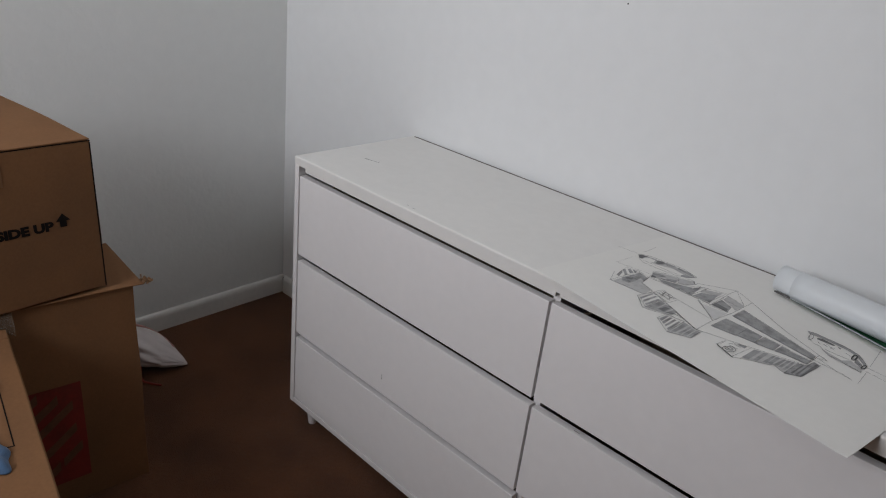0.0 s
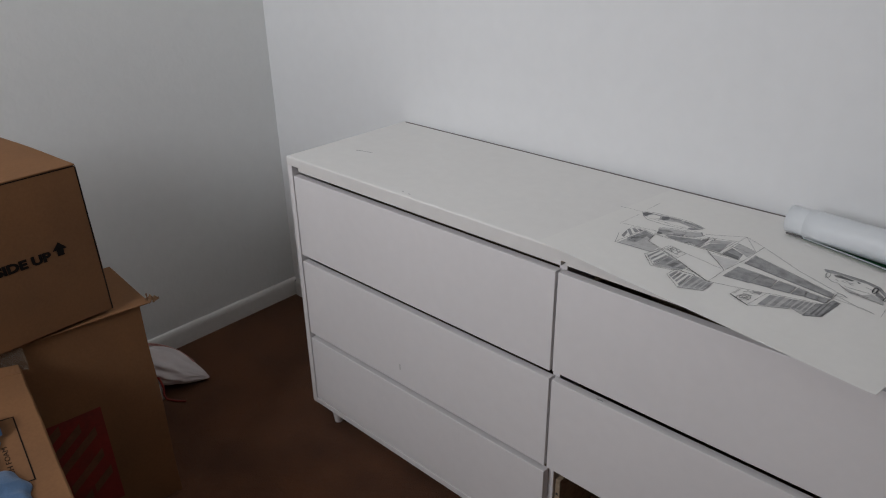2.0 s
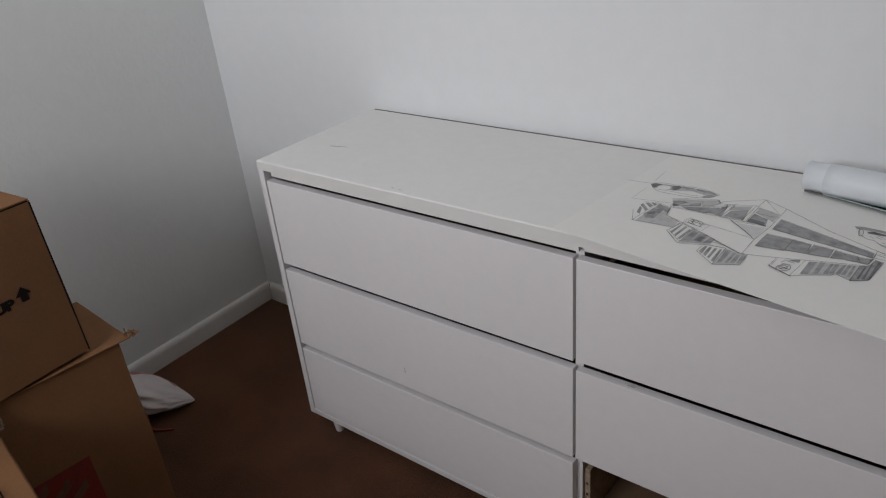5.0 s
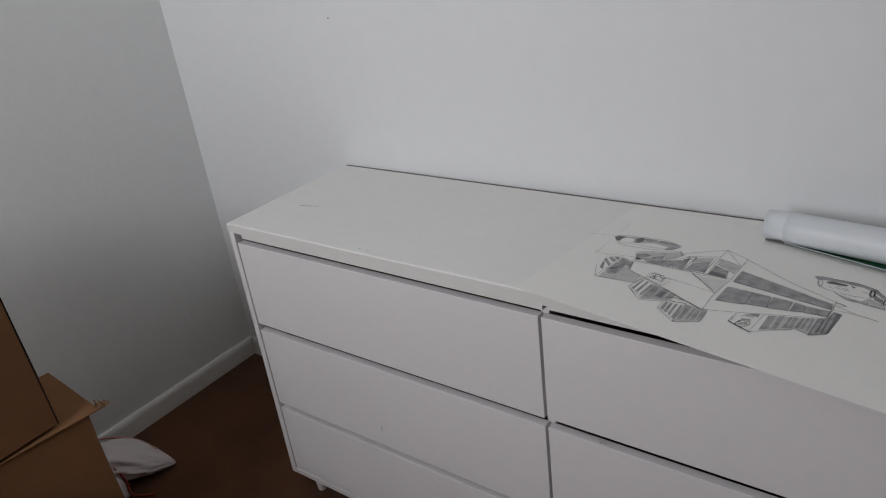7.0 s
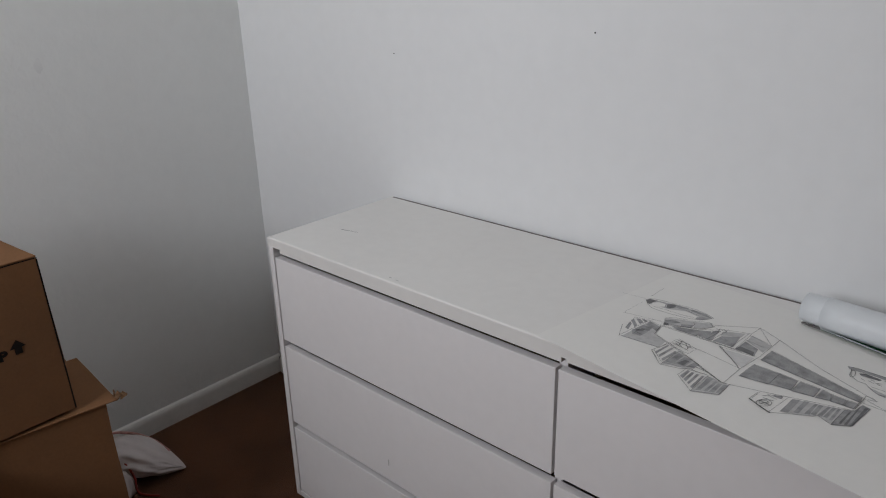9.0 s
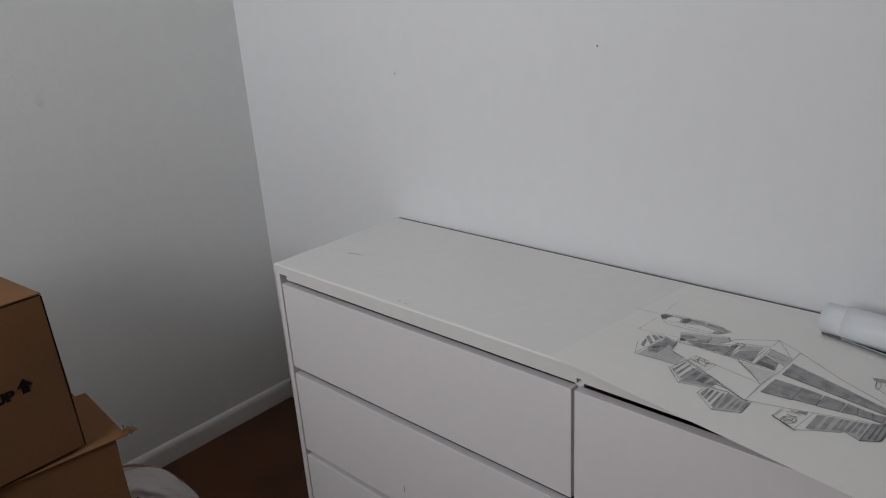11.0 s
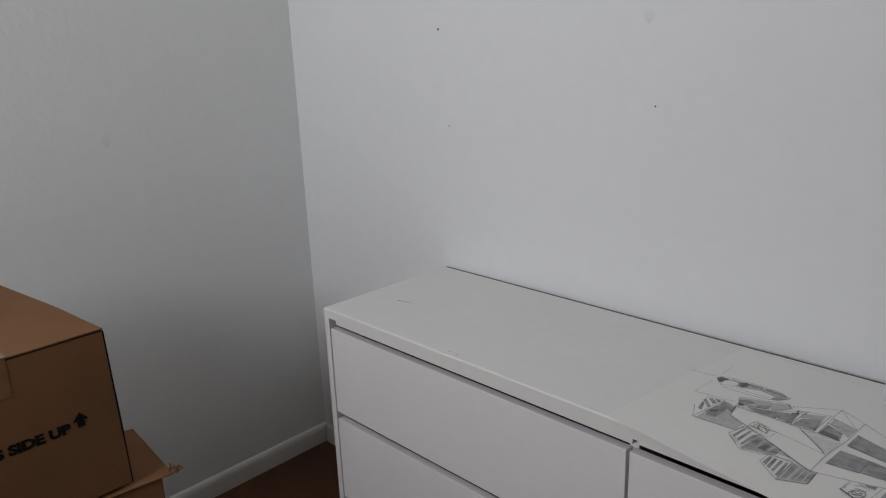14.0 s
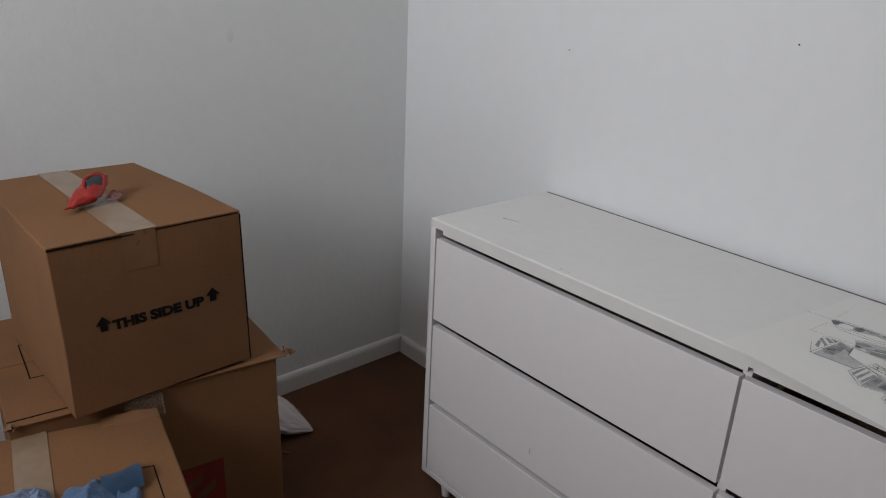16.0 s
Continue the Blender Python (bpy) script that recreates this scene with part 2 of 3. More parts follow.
for ci, (xa, xb) in enumerate(COLS):
    la = PT if ci == 0 else MID + PT / 2
    lb = MID - PT / 2 if ci == 0 else DW - PT
    for ri, (za, zb) in enumerate(ROWS):
        if ri == 0:
            part("front_lip", slab(la + (0.028 if ci == 0 else 0.009), lb + (PT if ci == 0 else 0), 0.0, 0.018, 0.7484 if ci == 0 else 0.7520, DH - 0.02205), LAMINATE_TOP, dresser)
        bx0, bx1 = la + (0.0035 if (ci, ri) == (1, 2) else 0.010), lb - 0.010
        zt = zb - (0.045 if (ci, ri) != (1, 2) else 0.026)
        if not (ci == 1 and ri == 2):
            front = part("drawer_front", slab(xa, xb, 0.0018, 0.020, za + (0.0022 if ci and ri == 0 else 0), zb, 0.0011), LAMINATE, dresser)
            y0 = 0.0205
        else:
            front, y0 = dresser, 0.026
            for hz in (0.105, 0.135, 0.165, 0.195):
                part("dowel_hole", slab(bx0 + 0.003, bx0 + 0.008, y0 - 0.0008, y0 + 0.0004, hz, hz + 0.006, 0.0003), HOLE, dresser, "dark dowel hole")
            part("runner", slab(la + 0.0004, la + 0.0030, 0.03, 0.33, 0.115, 0.13, 0.0005), GAP_SHADE_RUNNER, dresser, "dark metal drawer runner")
        bm = slab(bx0, bx0 + 0.012, y0, 0.34, za + 0.02, zt, 0.002)
        slab(bx1 - 0.012, bx1, y0, 0.34, za + 0.02, zt, 0.002, bm=bm)
        slab(bx0 + 0.0121, bx1 - 0.0121, 0.328, 0.34, za + 0.02, zt, 0.001, bm=bm)
        part("drawer_box", bm, CHIP, front, "raw chipboard drawer box")
        part("drawer_bottom", slab(bx0 + 0.0121, bx1 - 0.0121, y0 + 0.004, 0.3279, za + 0.03, za + 0.034), HARDBOARD, front, "brown hardboard drawer bottom")
for lx in (0.082, MID, DW - 0.082):
    for ly in (0.022, DD - 0.05):
        bm = bmesh.new()
        bmesh.ops.create_cone(bm, cap_ends=True, segments=20, radius1=0.011, radius2=0.016, depth=ZB, matrix=Matrix.Translation((lx, ly, ZB / 2)))
        part("foot", bm, LAMINATE, dresser, smooth=False)

# scratches and scuffs on the laminate
for x0, y0, x1, y1, w in ((0.099, 0.142, 0.146, 0.153, 0.0020), (0.392, 0.016, 0.399, 0.015, 0.003), (0.412, 0.014, 0.420, 0.0135, 0.002)):
    d = Vector((x1 - x0, y1 - y0, 0)).normalized()
    n = Vector((-d.y, d.x, 0)) * w / 2
    part("scratch", flat([(x0 - n.x, y0 - n.y), (x1 - n.x * 0.3, y1 - n.y * 0.3), (x1 + n.x * 0.3, y1 + n.y * 0.3), (x0 + n.x, y0 + n.y)], DH + 0.0001, 0.0002), MARK if w < 0.0025 and x0 < 0.2 else SCUFF, dresser, "fine dark scratch" if x0 < 0.2 else "small worn chip")
for xa, za, xb, zb in ((0.375, 0.338, 0.377, 0.322), (0.905, 0.5065, 0.92, 0.5055)):
    part("scuff", slab(xa, max(xb - 0.0012, xa + 0.0008), -0.0006, 0.0004, min(za, zb), max(za, zb)), SCUFF, dresser, "grey scuff")


# ---- marks on the walls ----
def nail_hole(x, z, r):
    bm = bmesh.new()
    bmesh.ops.create_cone(bm, cap_ends=True, segments=10, radius1=r, radius2=r * 0.7, depth=0.002, matrix=Matrix.Translation((x, -0.0006, z)) @ pose(0, 0, 0, 90, 0, 0))
    structure("nail_hole", bm, HOLE, "small dark nail hole in the wall", "nail hole")


for x, z, r in ((0.657, 1.157, 0.0017), (1.224, 1.228, 0.0019), (0.629, 1.393, 0.003)):
    nail_hole(x, z, r)


def smudge(m, rx, ry, seed):
    bm = bmesh.new()
    pts = []
    for k in range(18):
        a = k / 18 * math.tau
        q = 0.75 + 0.5 * noise.noise((math.cos(a) * 1.3 + seed, math.sin(a) * 1.3, seed))
        pts.append((rx * q * math.cos(a), ry * q * math.sin(a)))
    flat(pts, 0.0002, 0.0003, bm)
    ob = structure("wall_smudge", bm, SMUDGE, "faint grey smudge on the wall paint", "smudge")
    ob.matrix_world = m


smudge(pose(0, -0.60, 1.145, 90, 0, 90), 0.014, 0.022, 1)
smudge(pose(1.20, 0, 1.401, 90, 0, 0), 0.014, 0.018, 2)


# ---- boxes ----
class Carton:
    """A cardboard box given by its four foot corners and four top corners (front left, front right, back right, back left, seen
    from the front). Local metres: u back from the front, v across to the right, h up."""

    def __init__(self, name, foot, top, size, label):
        self.foot, self.top = [Vector(p) for p in foot], [Vector(p) for p in top]
        self.d, self.w, self.h = size
        self.origin = self.foot[0].copy()
        self.ob = thing(name, Matrix.Translation(self.origin), label, "cardboard box", "moving boxes")

    def place(self, u, v, h):
        a, b, c = u / self.d, v / self.w, h / self.h
        lo, hi = (q[0] * (1 - a) * (1 - b) + q[1] * (1 - a) * b + q[2] * a * b + q[3] * a * (1 - b) for q in (self.foot, self.top))
        p = lo * (1 - c) + hi * c
        w = Vector((noise.noise(p * 5), noise.noise(p * 5 + Vector((7, 1, 3))), noise.noise(p * 4 + Vector((2, 9, 4)))))
        return p + w * 0.004 - self.origin

    def add(self, name, bm, material, label="", parent=None, smooth=False):
        for v in bm.verts:
            v.co = self.place(*v.co)
        return part(name, bm, material, parent or self.ob, label, smooth)

    def board(self, name, u0, u1, v0, v1, h0, h1, material=None, label="", cuts=7, parent=None):
        """A bevelled board, cut finely along its two long directions so that it can bow."""
        bm = slab(u0, u1, v0, v1, h0, h1, min(0.0012, 0.3 * min(u1 - u0, v1 - v0, h1 - h0)), 1)
        long = [e for e in bm.edges if e.calc_length() > 0.03]
        if cuts:
            bmesh.ops.subdivide_edges(bm, edges=long, cuts=cuts, use_grid_fill=True)
        return self.add(name, bm, material or CARD, label, parent)

    def shell(self):
        d, w, h, t = self.d, self.w, self.h, 0.004
        self.board("front_panel", 0, t, 0, w, 0, h - 0.005)
        self.board("back_panel", d - t, d, 0, w, 0, h - 0.005)
        self.board("side_panel", t + 0.0002, d - t - 0.0002, 0, t, 0, h - 0.005)
        self.board("side_panel", t + 0.0002, d - t - 0.0002, w - t, w, 0, h - 0.005)
        self.board("bottom_panel", t + 0.0002, d - t - 0.0002, t + 0.0002, w - t - 0.0002, 0.001, 0.005, cuts=3)

    def ink(self, name, u0, u1, v0, v1, h0, h1, material=None, label=""):
        self.board(name, u0, u1, v0, v1, h0, h1, material or INK, label, cuts=0)


def glyphs(text, height, bold=0.0):
    """A flat mesh of built-in letters, lying in xy from the origin; returns a bmesh and its width."""
    cu = bpy.data.curves.new("letters", "FONT")
    cu.body, cu.size, cu.offset, cu.extrude, cu.resolution_u = text, 1.0, bold, 0.02, 3
    ob = new("letters", cu)
    me = bpy.data.meshes.new_from_object(ob.evaluated_get(bpy.context.evaluated_depsgraph_get()))
    bm = bmesh.new()
    bm.from_mesh(me)
    bpy.data.objects.remove(ob)
    bpy.data.meshes.remove(me)
    top = max(v.co.y for v in bm.verts)
    for v in bm.verts:
        v.co.x, v.co.y, v.co.z = v.co.x * height / top, v.co.y * height / top, v.co.z * 0.01
    return bm, max(v.co.x for v in bm.verts)


lower = Carton("moving_box",
               [(0.575, -1.335, 0), (0.616, -0.830, 0), (0.152, -0.785, 0), (0.106, -1.290, 0)],
               [(0.575, -1.335, 0.550), (0.634, -0.842, 0.552), (0.168, -0.797, 0.550), (0.106, -1.290, 0.546)],
               (0.47, 0.52, 0.55), "large brown cardboard moving box with red printed square")
lower.shell()
lower.board("flap", -0.006, 0.233, 0.001, 0.541, 0.5462, 0.55)
lower.board("flap", 0.236, 0.469, 0.001, 0.519, 0.5462, 0.55)
lower.ink("black_line", 0.012, 0.016, 0.0, 0.104, 0.5501, 0.5507, label="thick black marker line")
lower.ink("printed_line", 0.16, 0.322, 0.058, 0.0605, 0.5501, 0.5506)
lower.ink("printed_line", 0.16, 0.1625, 0.0607, 0.10, 0.5501, 0.5506)
lower.ink("printed_line", 0.319, 0.3215, 0.0607, 0.08, 0.5501, 0.5506)
# red printed square with pale bars across it
lower.board("printed_square", -0.0013, -0.0004, 0.115, 0.385, 0.068, 0.338, RED_INK, "faded red printed square", cuts=12)
def on_panel(pts):
    bm = bmesh.new()
    flat(pts, 0, 0.0004, bm)
    bmesh.ops.subdivide_edges(bm, edges=[e for e in bm.edges if e.calc_length() > 0.01], cuts=8, use_grid_fill=True)
    for v in bm.verts:
        v.co = Vector((-0.0017 - v.co.z, v.co.x, v.co.y))
    lower.add("printed_bar", bm, FADED)


for v0, h0, run in ((0.128, 0.082, 0.235), (0.128, 0.130, 0.205), (0.128, 0.178, 0.165), (0.128, 0.226, 0.108), (0.205, 0.078, 0.16), (0.285, 0.080, 0.088)):
    gap = 0.45 * run
    for a, b in ((0, gap - 0.004), (gap + 0.004, run)):
        on_panel([(v0 + a, h0 + 0.8 * a), (v0 + b, h0 + 0.8 * b), (v0 + b, h0 + 0.8 * b + 0.024), (v0 + a, h0 + 0.8 * a + 0.024)])
# torn, crumpled corner of the flap
def torn(corner, count, seed, size=1.0):
    for k in range(count):
        bm = slab(-0.5, 0.5, -0.5, 0.5, -0.5, 0.5)
        bmesh.ops.subdivide_edges(bm, edges=bm.edges, cuts=2, use_grid_fill=True)
        q = k + seed
        m = Matrix.Translation(Vector(corner) + Vector((0.006 * math.sin(q * 2.1), 0.007 * math.cos(q * 1.7), 0.004 * math.sin(q)))) @ pose(0, 0, 0, 37 * q, 53 * q, 71 * q) @ Matrix.Diagonal((size * (0.02 - 0.001 * k), 0.011 * size, 0.0016, 1))
        for v in bm.verts:
            v.co = m @ v.co
            v.co += Vector((noise.noise(v.co * 120), noise.noise(v.co * 120 + Vector((5, 5, 5))), noise.noise(v.co * 120 + Vector((9, 1, 5))))) * 0.004
        part("torn_edge", bm, CARD_EDGE, lower.ob, "torn crumpled cardboard")


torn((0.060, 0.520, 0.554), 7, 0)
torn((0.002, 0.004, 0.551), 4, 3, 0.8)
torn((0.05, 0.47, 0.545), 2, 11, 0.6)

upper = Carton("moving_box",
               [(0.624, -1.236, 0.553), (0.622, -0.893, 0.560), (0.215, -0.935, 0.557), (0.217, -1.245, 0.552)],
               [(0.629, -1.242, 0.885), (0.633, -0.903, 0.890), (0.226, -0.957, 0.900), (0.222, -1.250, 0.897)],
               (0.41, 0.33, 0.34), "taped brown cardboard box marked with black arrows")
upper.shell()
upper.board("flap", 0.0, 0.41, 0.0, 0.162, 0.3362, 0.34)
upper.board("flap", 0.0, 0.41, 0.1645, 0.33, 0.3362, 0.34)
# thin black strips along the front edges, taller on the left half of the top
upper.ink("edge_line", -0.0007, 0.0, 0.0, 0.162, 0.3333, 0.3362)
upper.ink("edge_line", -0.0007, 0.0, 0.162, 0.33, 0.3345, 0.3362)
upper.ink("edge_line", -0.0007, 0.0, 0.3275, 0.3302, 0.0, 0.333)
tape = upper.board("tape", -0.0012, 0.4105, 0.112, 0.178, 0.3409, 0.3414, TAPE, "wrinkled clear packing tape")
upper.board("tape_end", -0.0011, -0.0007, 0.119, 0.174, 0.268, 0.3398, TAPE_THIN, "tape end folded over the edge", parent=tape)


def on_front(box, name, bm, v0, h0):
    for v in bm.verts:
        v.co = Vector((-0.0007 - v.co.z, v0 + v.co.x, h0 + v.co.y))
    box.add(name, bm, INK)


for v0 in (0.054, 0.250):
    bm = bmesh.new()
    flat([(0, 0.013), (0.013, 0.030), (0.026, 0.013), (0.019, 0.013), (0.019, 0.0), (0.007, 0.0), (0.007, 0.013)], 0, 0.0004, bm)
    on_front(upper, "arrow", bm, v0, 0.163)
bm, wide = glyphs("THIS SIDE UP", 0.0195, 0.055)
for v in bm.verts:
    v.co.x *= 0.163 / wide
on_front(upper, "lettering", bm, 0.083, 0.1605)

near = Carton("moving_box",
              [(1.083, -1.526, 0), (1.168, -1.194, 0), (0.638, -1.094, 0), (0.540, -1.424, 0)],
              [(1.083, -1.526, 0.520), (1.168, -1.194, 0.520), (0.638, -1.094, 0.522), (0.540, -1.424, 0.520)],
              (0.54, 0.34, 0.52), "low brown cardboard box with printed outline")
near.shell()
near.board("flap", 0.001, 0.539, 0.001, 0.121, 0.5162, 0.52)
near.board("flap", 0.001, 0.539, 0.123, 0.338, 0.5162, 0.52)
near.ink("printed_line", 0.182, 0.374, 0.299, 0.3012, 0.5201, 0.5206)
near.ink("printed_line", 0.3720, 0.374, 0.235, 0.2988, 0.5201, 0.5206)
near.ink("printed_line", 0.1792, 0.1818, 0.16, 0.3015, 0.5201, 0.5206)
bm, wide = glyphs("SH FOAM", 0.008)
for v in bm.verts:
    v.co = Vector((0.214 + v.co.x * 0.076 / wide, 0.277 - v.co.y, 0.5203 + v.co.z))
near.add("lettering", bm, INK)
near.board("tape", 0.33, 0.541, 0.095, 0.15, 0.5209, 0.5214, TAPE, "clear packing tape strip")
# bent-up back corner of the near box
bm = slab(0.516, 0.545, 0.238, 0.3375, 0.5182, 0.5212, 0.001)
bmesh.ops.subdivide_edges(bm, edges=[e for e in bm.edges if e.calc_length() > 0.03], cuts=10, use_grid_fill=True)
for v in bm.verts:
    rise = max(0.0, (v.co.x - 0.516) / 0.029)
    v.co.z += 0.007 * rise * rise * max(0, math.sin((v.co.y - 0.238) / 0.0995 * 2.9)) + 0.0007 * noise.noise(v.co * 60)
    v.co.x += 0.005 * noise.noise(v.co * 45)
near.add("bent_flap", bm, CARD, "bent-up worn cardboard flap end")


def crumple(nx, ny, place, material, thick=0.0):
    bm = bmesh.new()
    g = [[bm.verts.new(place(i / nx, j / ny)) for j in range(ny + 1)] for i in range(nx + 1)]
    for i in range(nx):
        for j in range(ny):
            bm.faces.new((g[i][j], g[i + 1][j], g[i + 1][j + 1], g[i][j + 1]))
    return bm


# foam wrap squeezed out between the boxes
def foam_at(a, b):
    y = -1.150 + 0.072 * a
    z = 0.556 - 0.058 * b * (0.45 + 0.55 * a) + 0.002 * noise.noise((a * 4, b * 4, 1))
    x = 0.600 + 0.104 * (y + 1.1) + 0.017 * math.sin(min(1, b * 1.7) * 1.57) + 0.0012 * math.sin(a * 60 + 3 * noise.noise((a * 4, b * 4, 0))) * b + 0.003 * noise.noise((a * 5, b * 5, 3))
    return (x, y, z)


foam = crumple(26, 14, foam_at, FOAM)
bmesh.ops.solidify(foam, geom=foam.faces[:], thickness=0.002)
tagged(part("foam_wrap", foam, FOAM, smooth=True), "crumpled translucent foam wrap between the boxes", "packing foam")

# ---- cloth on the near box ----
cloth = thing("blue_cloth", pose(0.893, -1.276, 0.5215, 0, 0, -12), "crumpled blue cotton garment lying on a box", "garment")


def heap(cx, cy, rx, ry, h, seed, nr=30, na=84, fold=1.0, turn=0.0):
    """A crumpled heap of cloth: a closed low mound with folds and an uneven outline."""
    bm = bmesh.new()
    top, rings = bm.verts.new((cx, cy, h * 0.8)), []
    for i in range(1, nr + 1):
        r, ring = i / nr, []
        for j in range(na):
            a = j / na * math.tau
            q = 1 + 0.22 * noise.noise((math.cos(a) * 1.4 + seed, math.sin(a) * 1.4, seed)) + 0.06 * math.sin(a * 7 + seed)
            x, y = rx * r * q * math.cos(a), ry * r * q * math.sin(a)
            wx, wy = x + 0.02 * noise.noise((x * 18, y * 18, seed)), y + 0.02 * noise.noise((x * 18, y * 18, seed + 4))
            c1 = (1 - abs(noise.noise((wx * 14 + wy * 24, wy * 6 + seed, seed)))) ** 3
            c2 = (1 - abs(noise.noise((wx * 34 - wy * 14 + seed, wy * 12, seed + 2)))) ** 3
            c3 = (1 - abs(noise.noise((wx * 60, wy * 60 + seed, seed + 9)))) ** 2
            dome = 1 - r ** 4
            z = h * (dome * (0.22 + fold * (0.46 * c1 + 0.20 * c2 + 0.06 * c3)) + 0.06 * math.sqrt(max(0, 1 - r * r)))
            c, s = math.cos(turn), math.sin(turn)
            ring.append(bm.verts.new((cx + c * x - s * y, cy + s * x + c * y, max(0.0006, z))))
        rings.append(ring)
    for j in range(na):
        bm.faces.new((top, rings[0][j], rings[0][(j + 1) % na]))
        for i in range(nr - 1):
            bm.faces.new((rings[i][j], rings[i + 1][j], rings[i + 1][(j + 1) % na], rings[i][(j + 1) % na]))
    bm.faces.new(list(reversed(rings[-1])))
    return bm


part("body", heap(0.0, -0.005, 0.125, 0.055, 0.042, 3.1, turn=0.2), CLOTH, cloth, smooth=True)
part("sleeve", heap(0.075, 0.045, 0.062, 0.036, 0.028, 5.7, turn=0.35), CLOTH, cloth, smooth=True)


def cuff_at(a, b):
    z = 0.004 + 0.016 * math.sin(math.pi * b) + 0.003 * noise.noise((a * 4, b * 4, 2))
    return (-0.122 + 0.062 * b + 0.006 * math.sin(a * 5), 0.005 + 0.062 * a, z + 0.004)


cuff = crumple(12, 10, cuff_at, CLOTH)
bmesh.ops.solidify(cuff, geom=cuff.faces[:], thickness=0.003)
part("cuff", cuff, CLOTH, cloth, "flat hemmed cuff", smooth=True)
part("lining", heap(-0.055, 0.04, 0.03, 0.022, 0.02, 9.2, nr=18, na=54), CLOTH, cloth, smooth=True)
patterned = thing("patterned_cloth", pose(0.772, -1.385, 0.5215, 0, 0, 10), "dark blue and white patterned cloth on a box", "cloth")
part("body", heap(0, 0, 0.045, 0.06, 0.024, 12.4), CLOTH2, patterned, smooth=True)
part("fold", heap(0.01, 0.045, 0.03, 0.02, 0.028, 14.4, nr=18, na=54), CLOTH2, patterned, smooth=True)

# ---- red plastic pod on the upper box ----
gadget = thing("plastic_pod", pose(0.455, -1.122, 0.8965, 0, 0, 127), "small red plastic pod with dark centre", "plastic pod")
bm = bmesh.new()
nu, nv, rows_ = 26, 20, []
for i in range(nu + 1):
    s_ = i / nu
    w_ = 0.024 * math.sin(math.pi * min(1, (s_ * 0.93 + 0.02)) ** 1.25) + 0.0012
    hgt = 0.012 * math.sin(math.pi * s_ ** 1.3) + 0.0015
    rows_.append([bm.verts.new((-0.062 + 0.118 * s_, w_ * math.cos(a), 0.004 + 0.030 * s_ ** 1.6 + hgt * math.sin(a))) for a in [k / nv * math.tau for k in range(nv)]])
for i in range(nu):
    for j in range(nv):
        bm.faces.new((rows_[i][j], rows_[i + 1][j], rows_[i + 1][(j + 1) % nv], rows_[i][(j + 1) % nv]))
bm.faces.new(rows_[0]), bm.faces.new(list(reversed(rows_[-1])))
for v in bm.verts:
    v.co += Vector((noise.noise(v.co * 55), noise.noise(v.co * 55 + Vector((4, 4, 4))), abs(noise.noise(v.co * 70)))) * 0.0062
part("shell", bm, REDPLASTIC, gadget, smooth=True)
bm = bmesh.new()
for i in range(32):
    a = i / 32 * math.tau
    for j in range(8):
        b = j / 8 * math.tau
        r = 1 + 0.0045 / 0.022 * math.cos(b)
        bm.verts.new((0.020 + 0.026 * r * math.cos(a), 0.017 * r * math.sin(a), 0.0045 * math.sin(b)))
bm.verts.ensure_lookup_table()
for i in range(32):
    for j in range(8):
        bm.faces.new([bm.verts[(i % 32) * 8 + j], bm.verts[((i + 1) % 32) * 8 + j], bm.verts[((i + 1) % 32) * 8 + (j + 1) % 8], bm.verts[(i % 32) * 8 + (j + 1) % 8]])
for v in bm.verts:
    v.co += Vector((noise.noise(v.co * 45), noise.noise(v.co * 45 + Vector((4, 4, 4))), noise.noise(v.co * 45 + Vector((1, 8, 2))))) * 0.004
rim = part("rim", bm, REDPLASTIC, gadget, smooth=True)
rim.matrix_basis = pose(0.0, -0.004, 0.0255, 27, -20, 0)
bm = bmesh.new()
bmesh.ops.create_uvsphere(bm, u_segments=20, v_segments=10, radius=1, matrix=Matrix.Translation((0.024, 0, -0.001)) @ Matrix.Diagonal((0.022, 0.0145, 0.0055, 1)))
core = part("core", bm, DARKPLASTIC, gadget, "dark grey oval centre", smooth=True)
core.matrix_basis = pose(0.0, -0.005, 0.0265, 27, -20, 0)


def film_at(a, b):
    return (0.018 + 0.03 * a + 0.004 * noise.noise((a * 6, b * 6, 4)), -0.022 - 0.022 * b, 0.003 + 0.012 * a * (1 - b) + 0.006 * abs(noise.noise((a * 5, b * 5, 7))))


film = crumple(10, 8, film_at, PINK)
bmesh.ops.solidify(film, geom=film.faces[:], thickness=0.0006)
part("film", film, PINK, gadget, "crinkled pinkish film", smooth=True)

# ---- plastic bag on the carpet ----
bag = thing("plastic_bag", pose(0.142, -0.647, 0.0, 0, 0, 48), "white plastic bag with red drawstring on the carpet", "plastic bag")


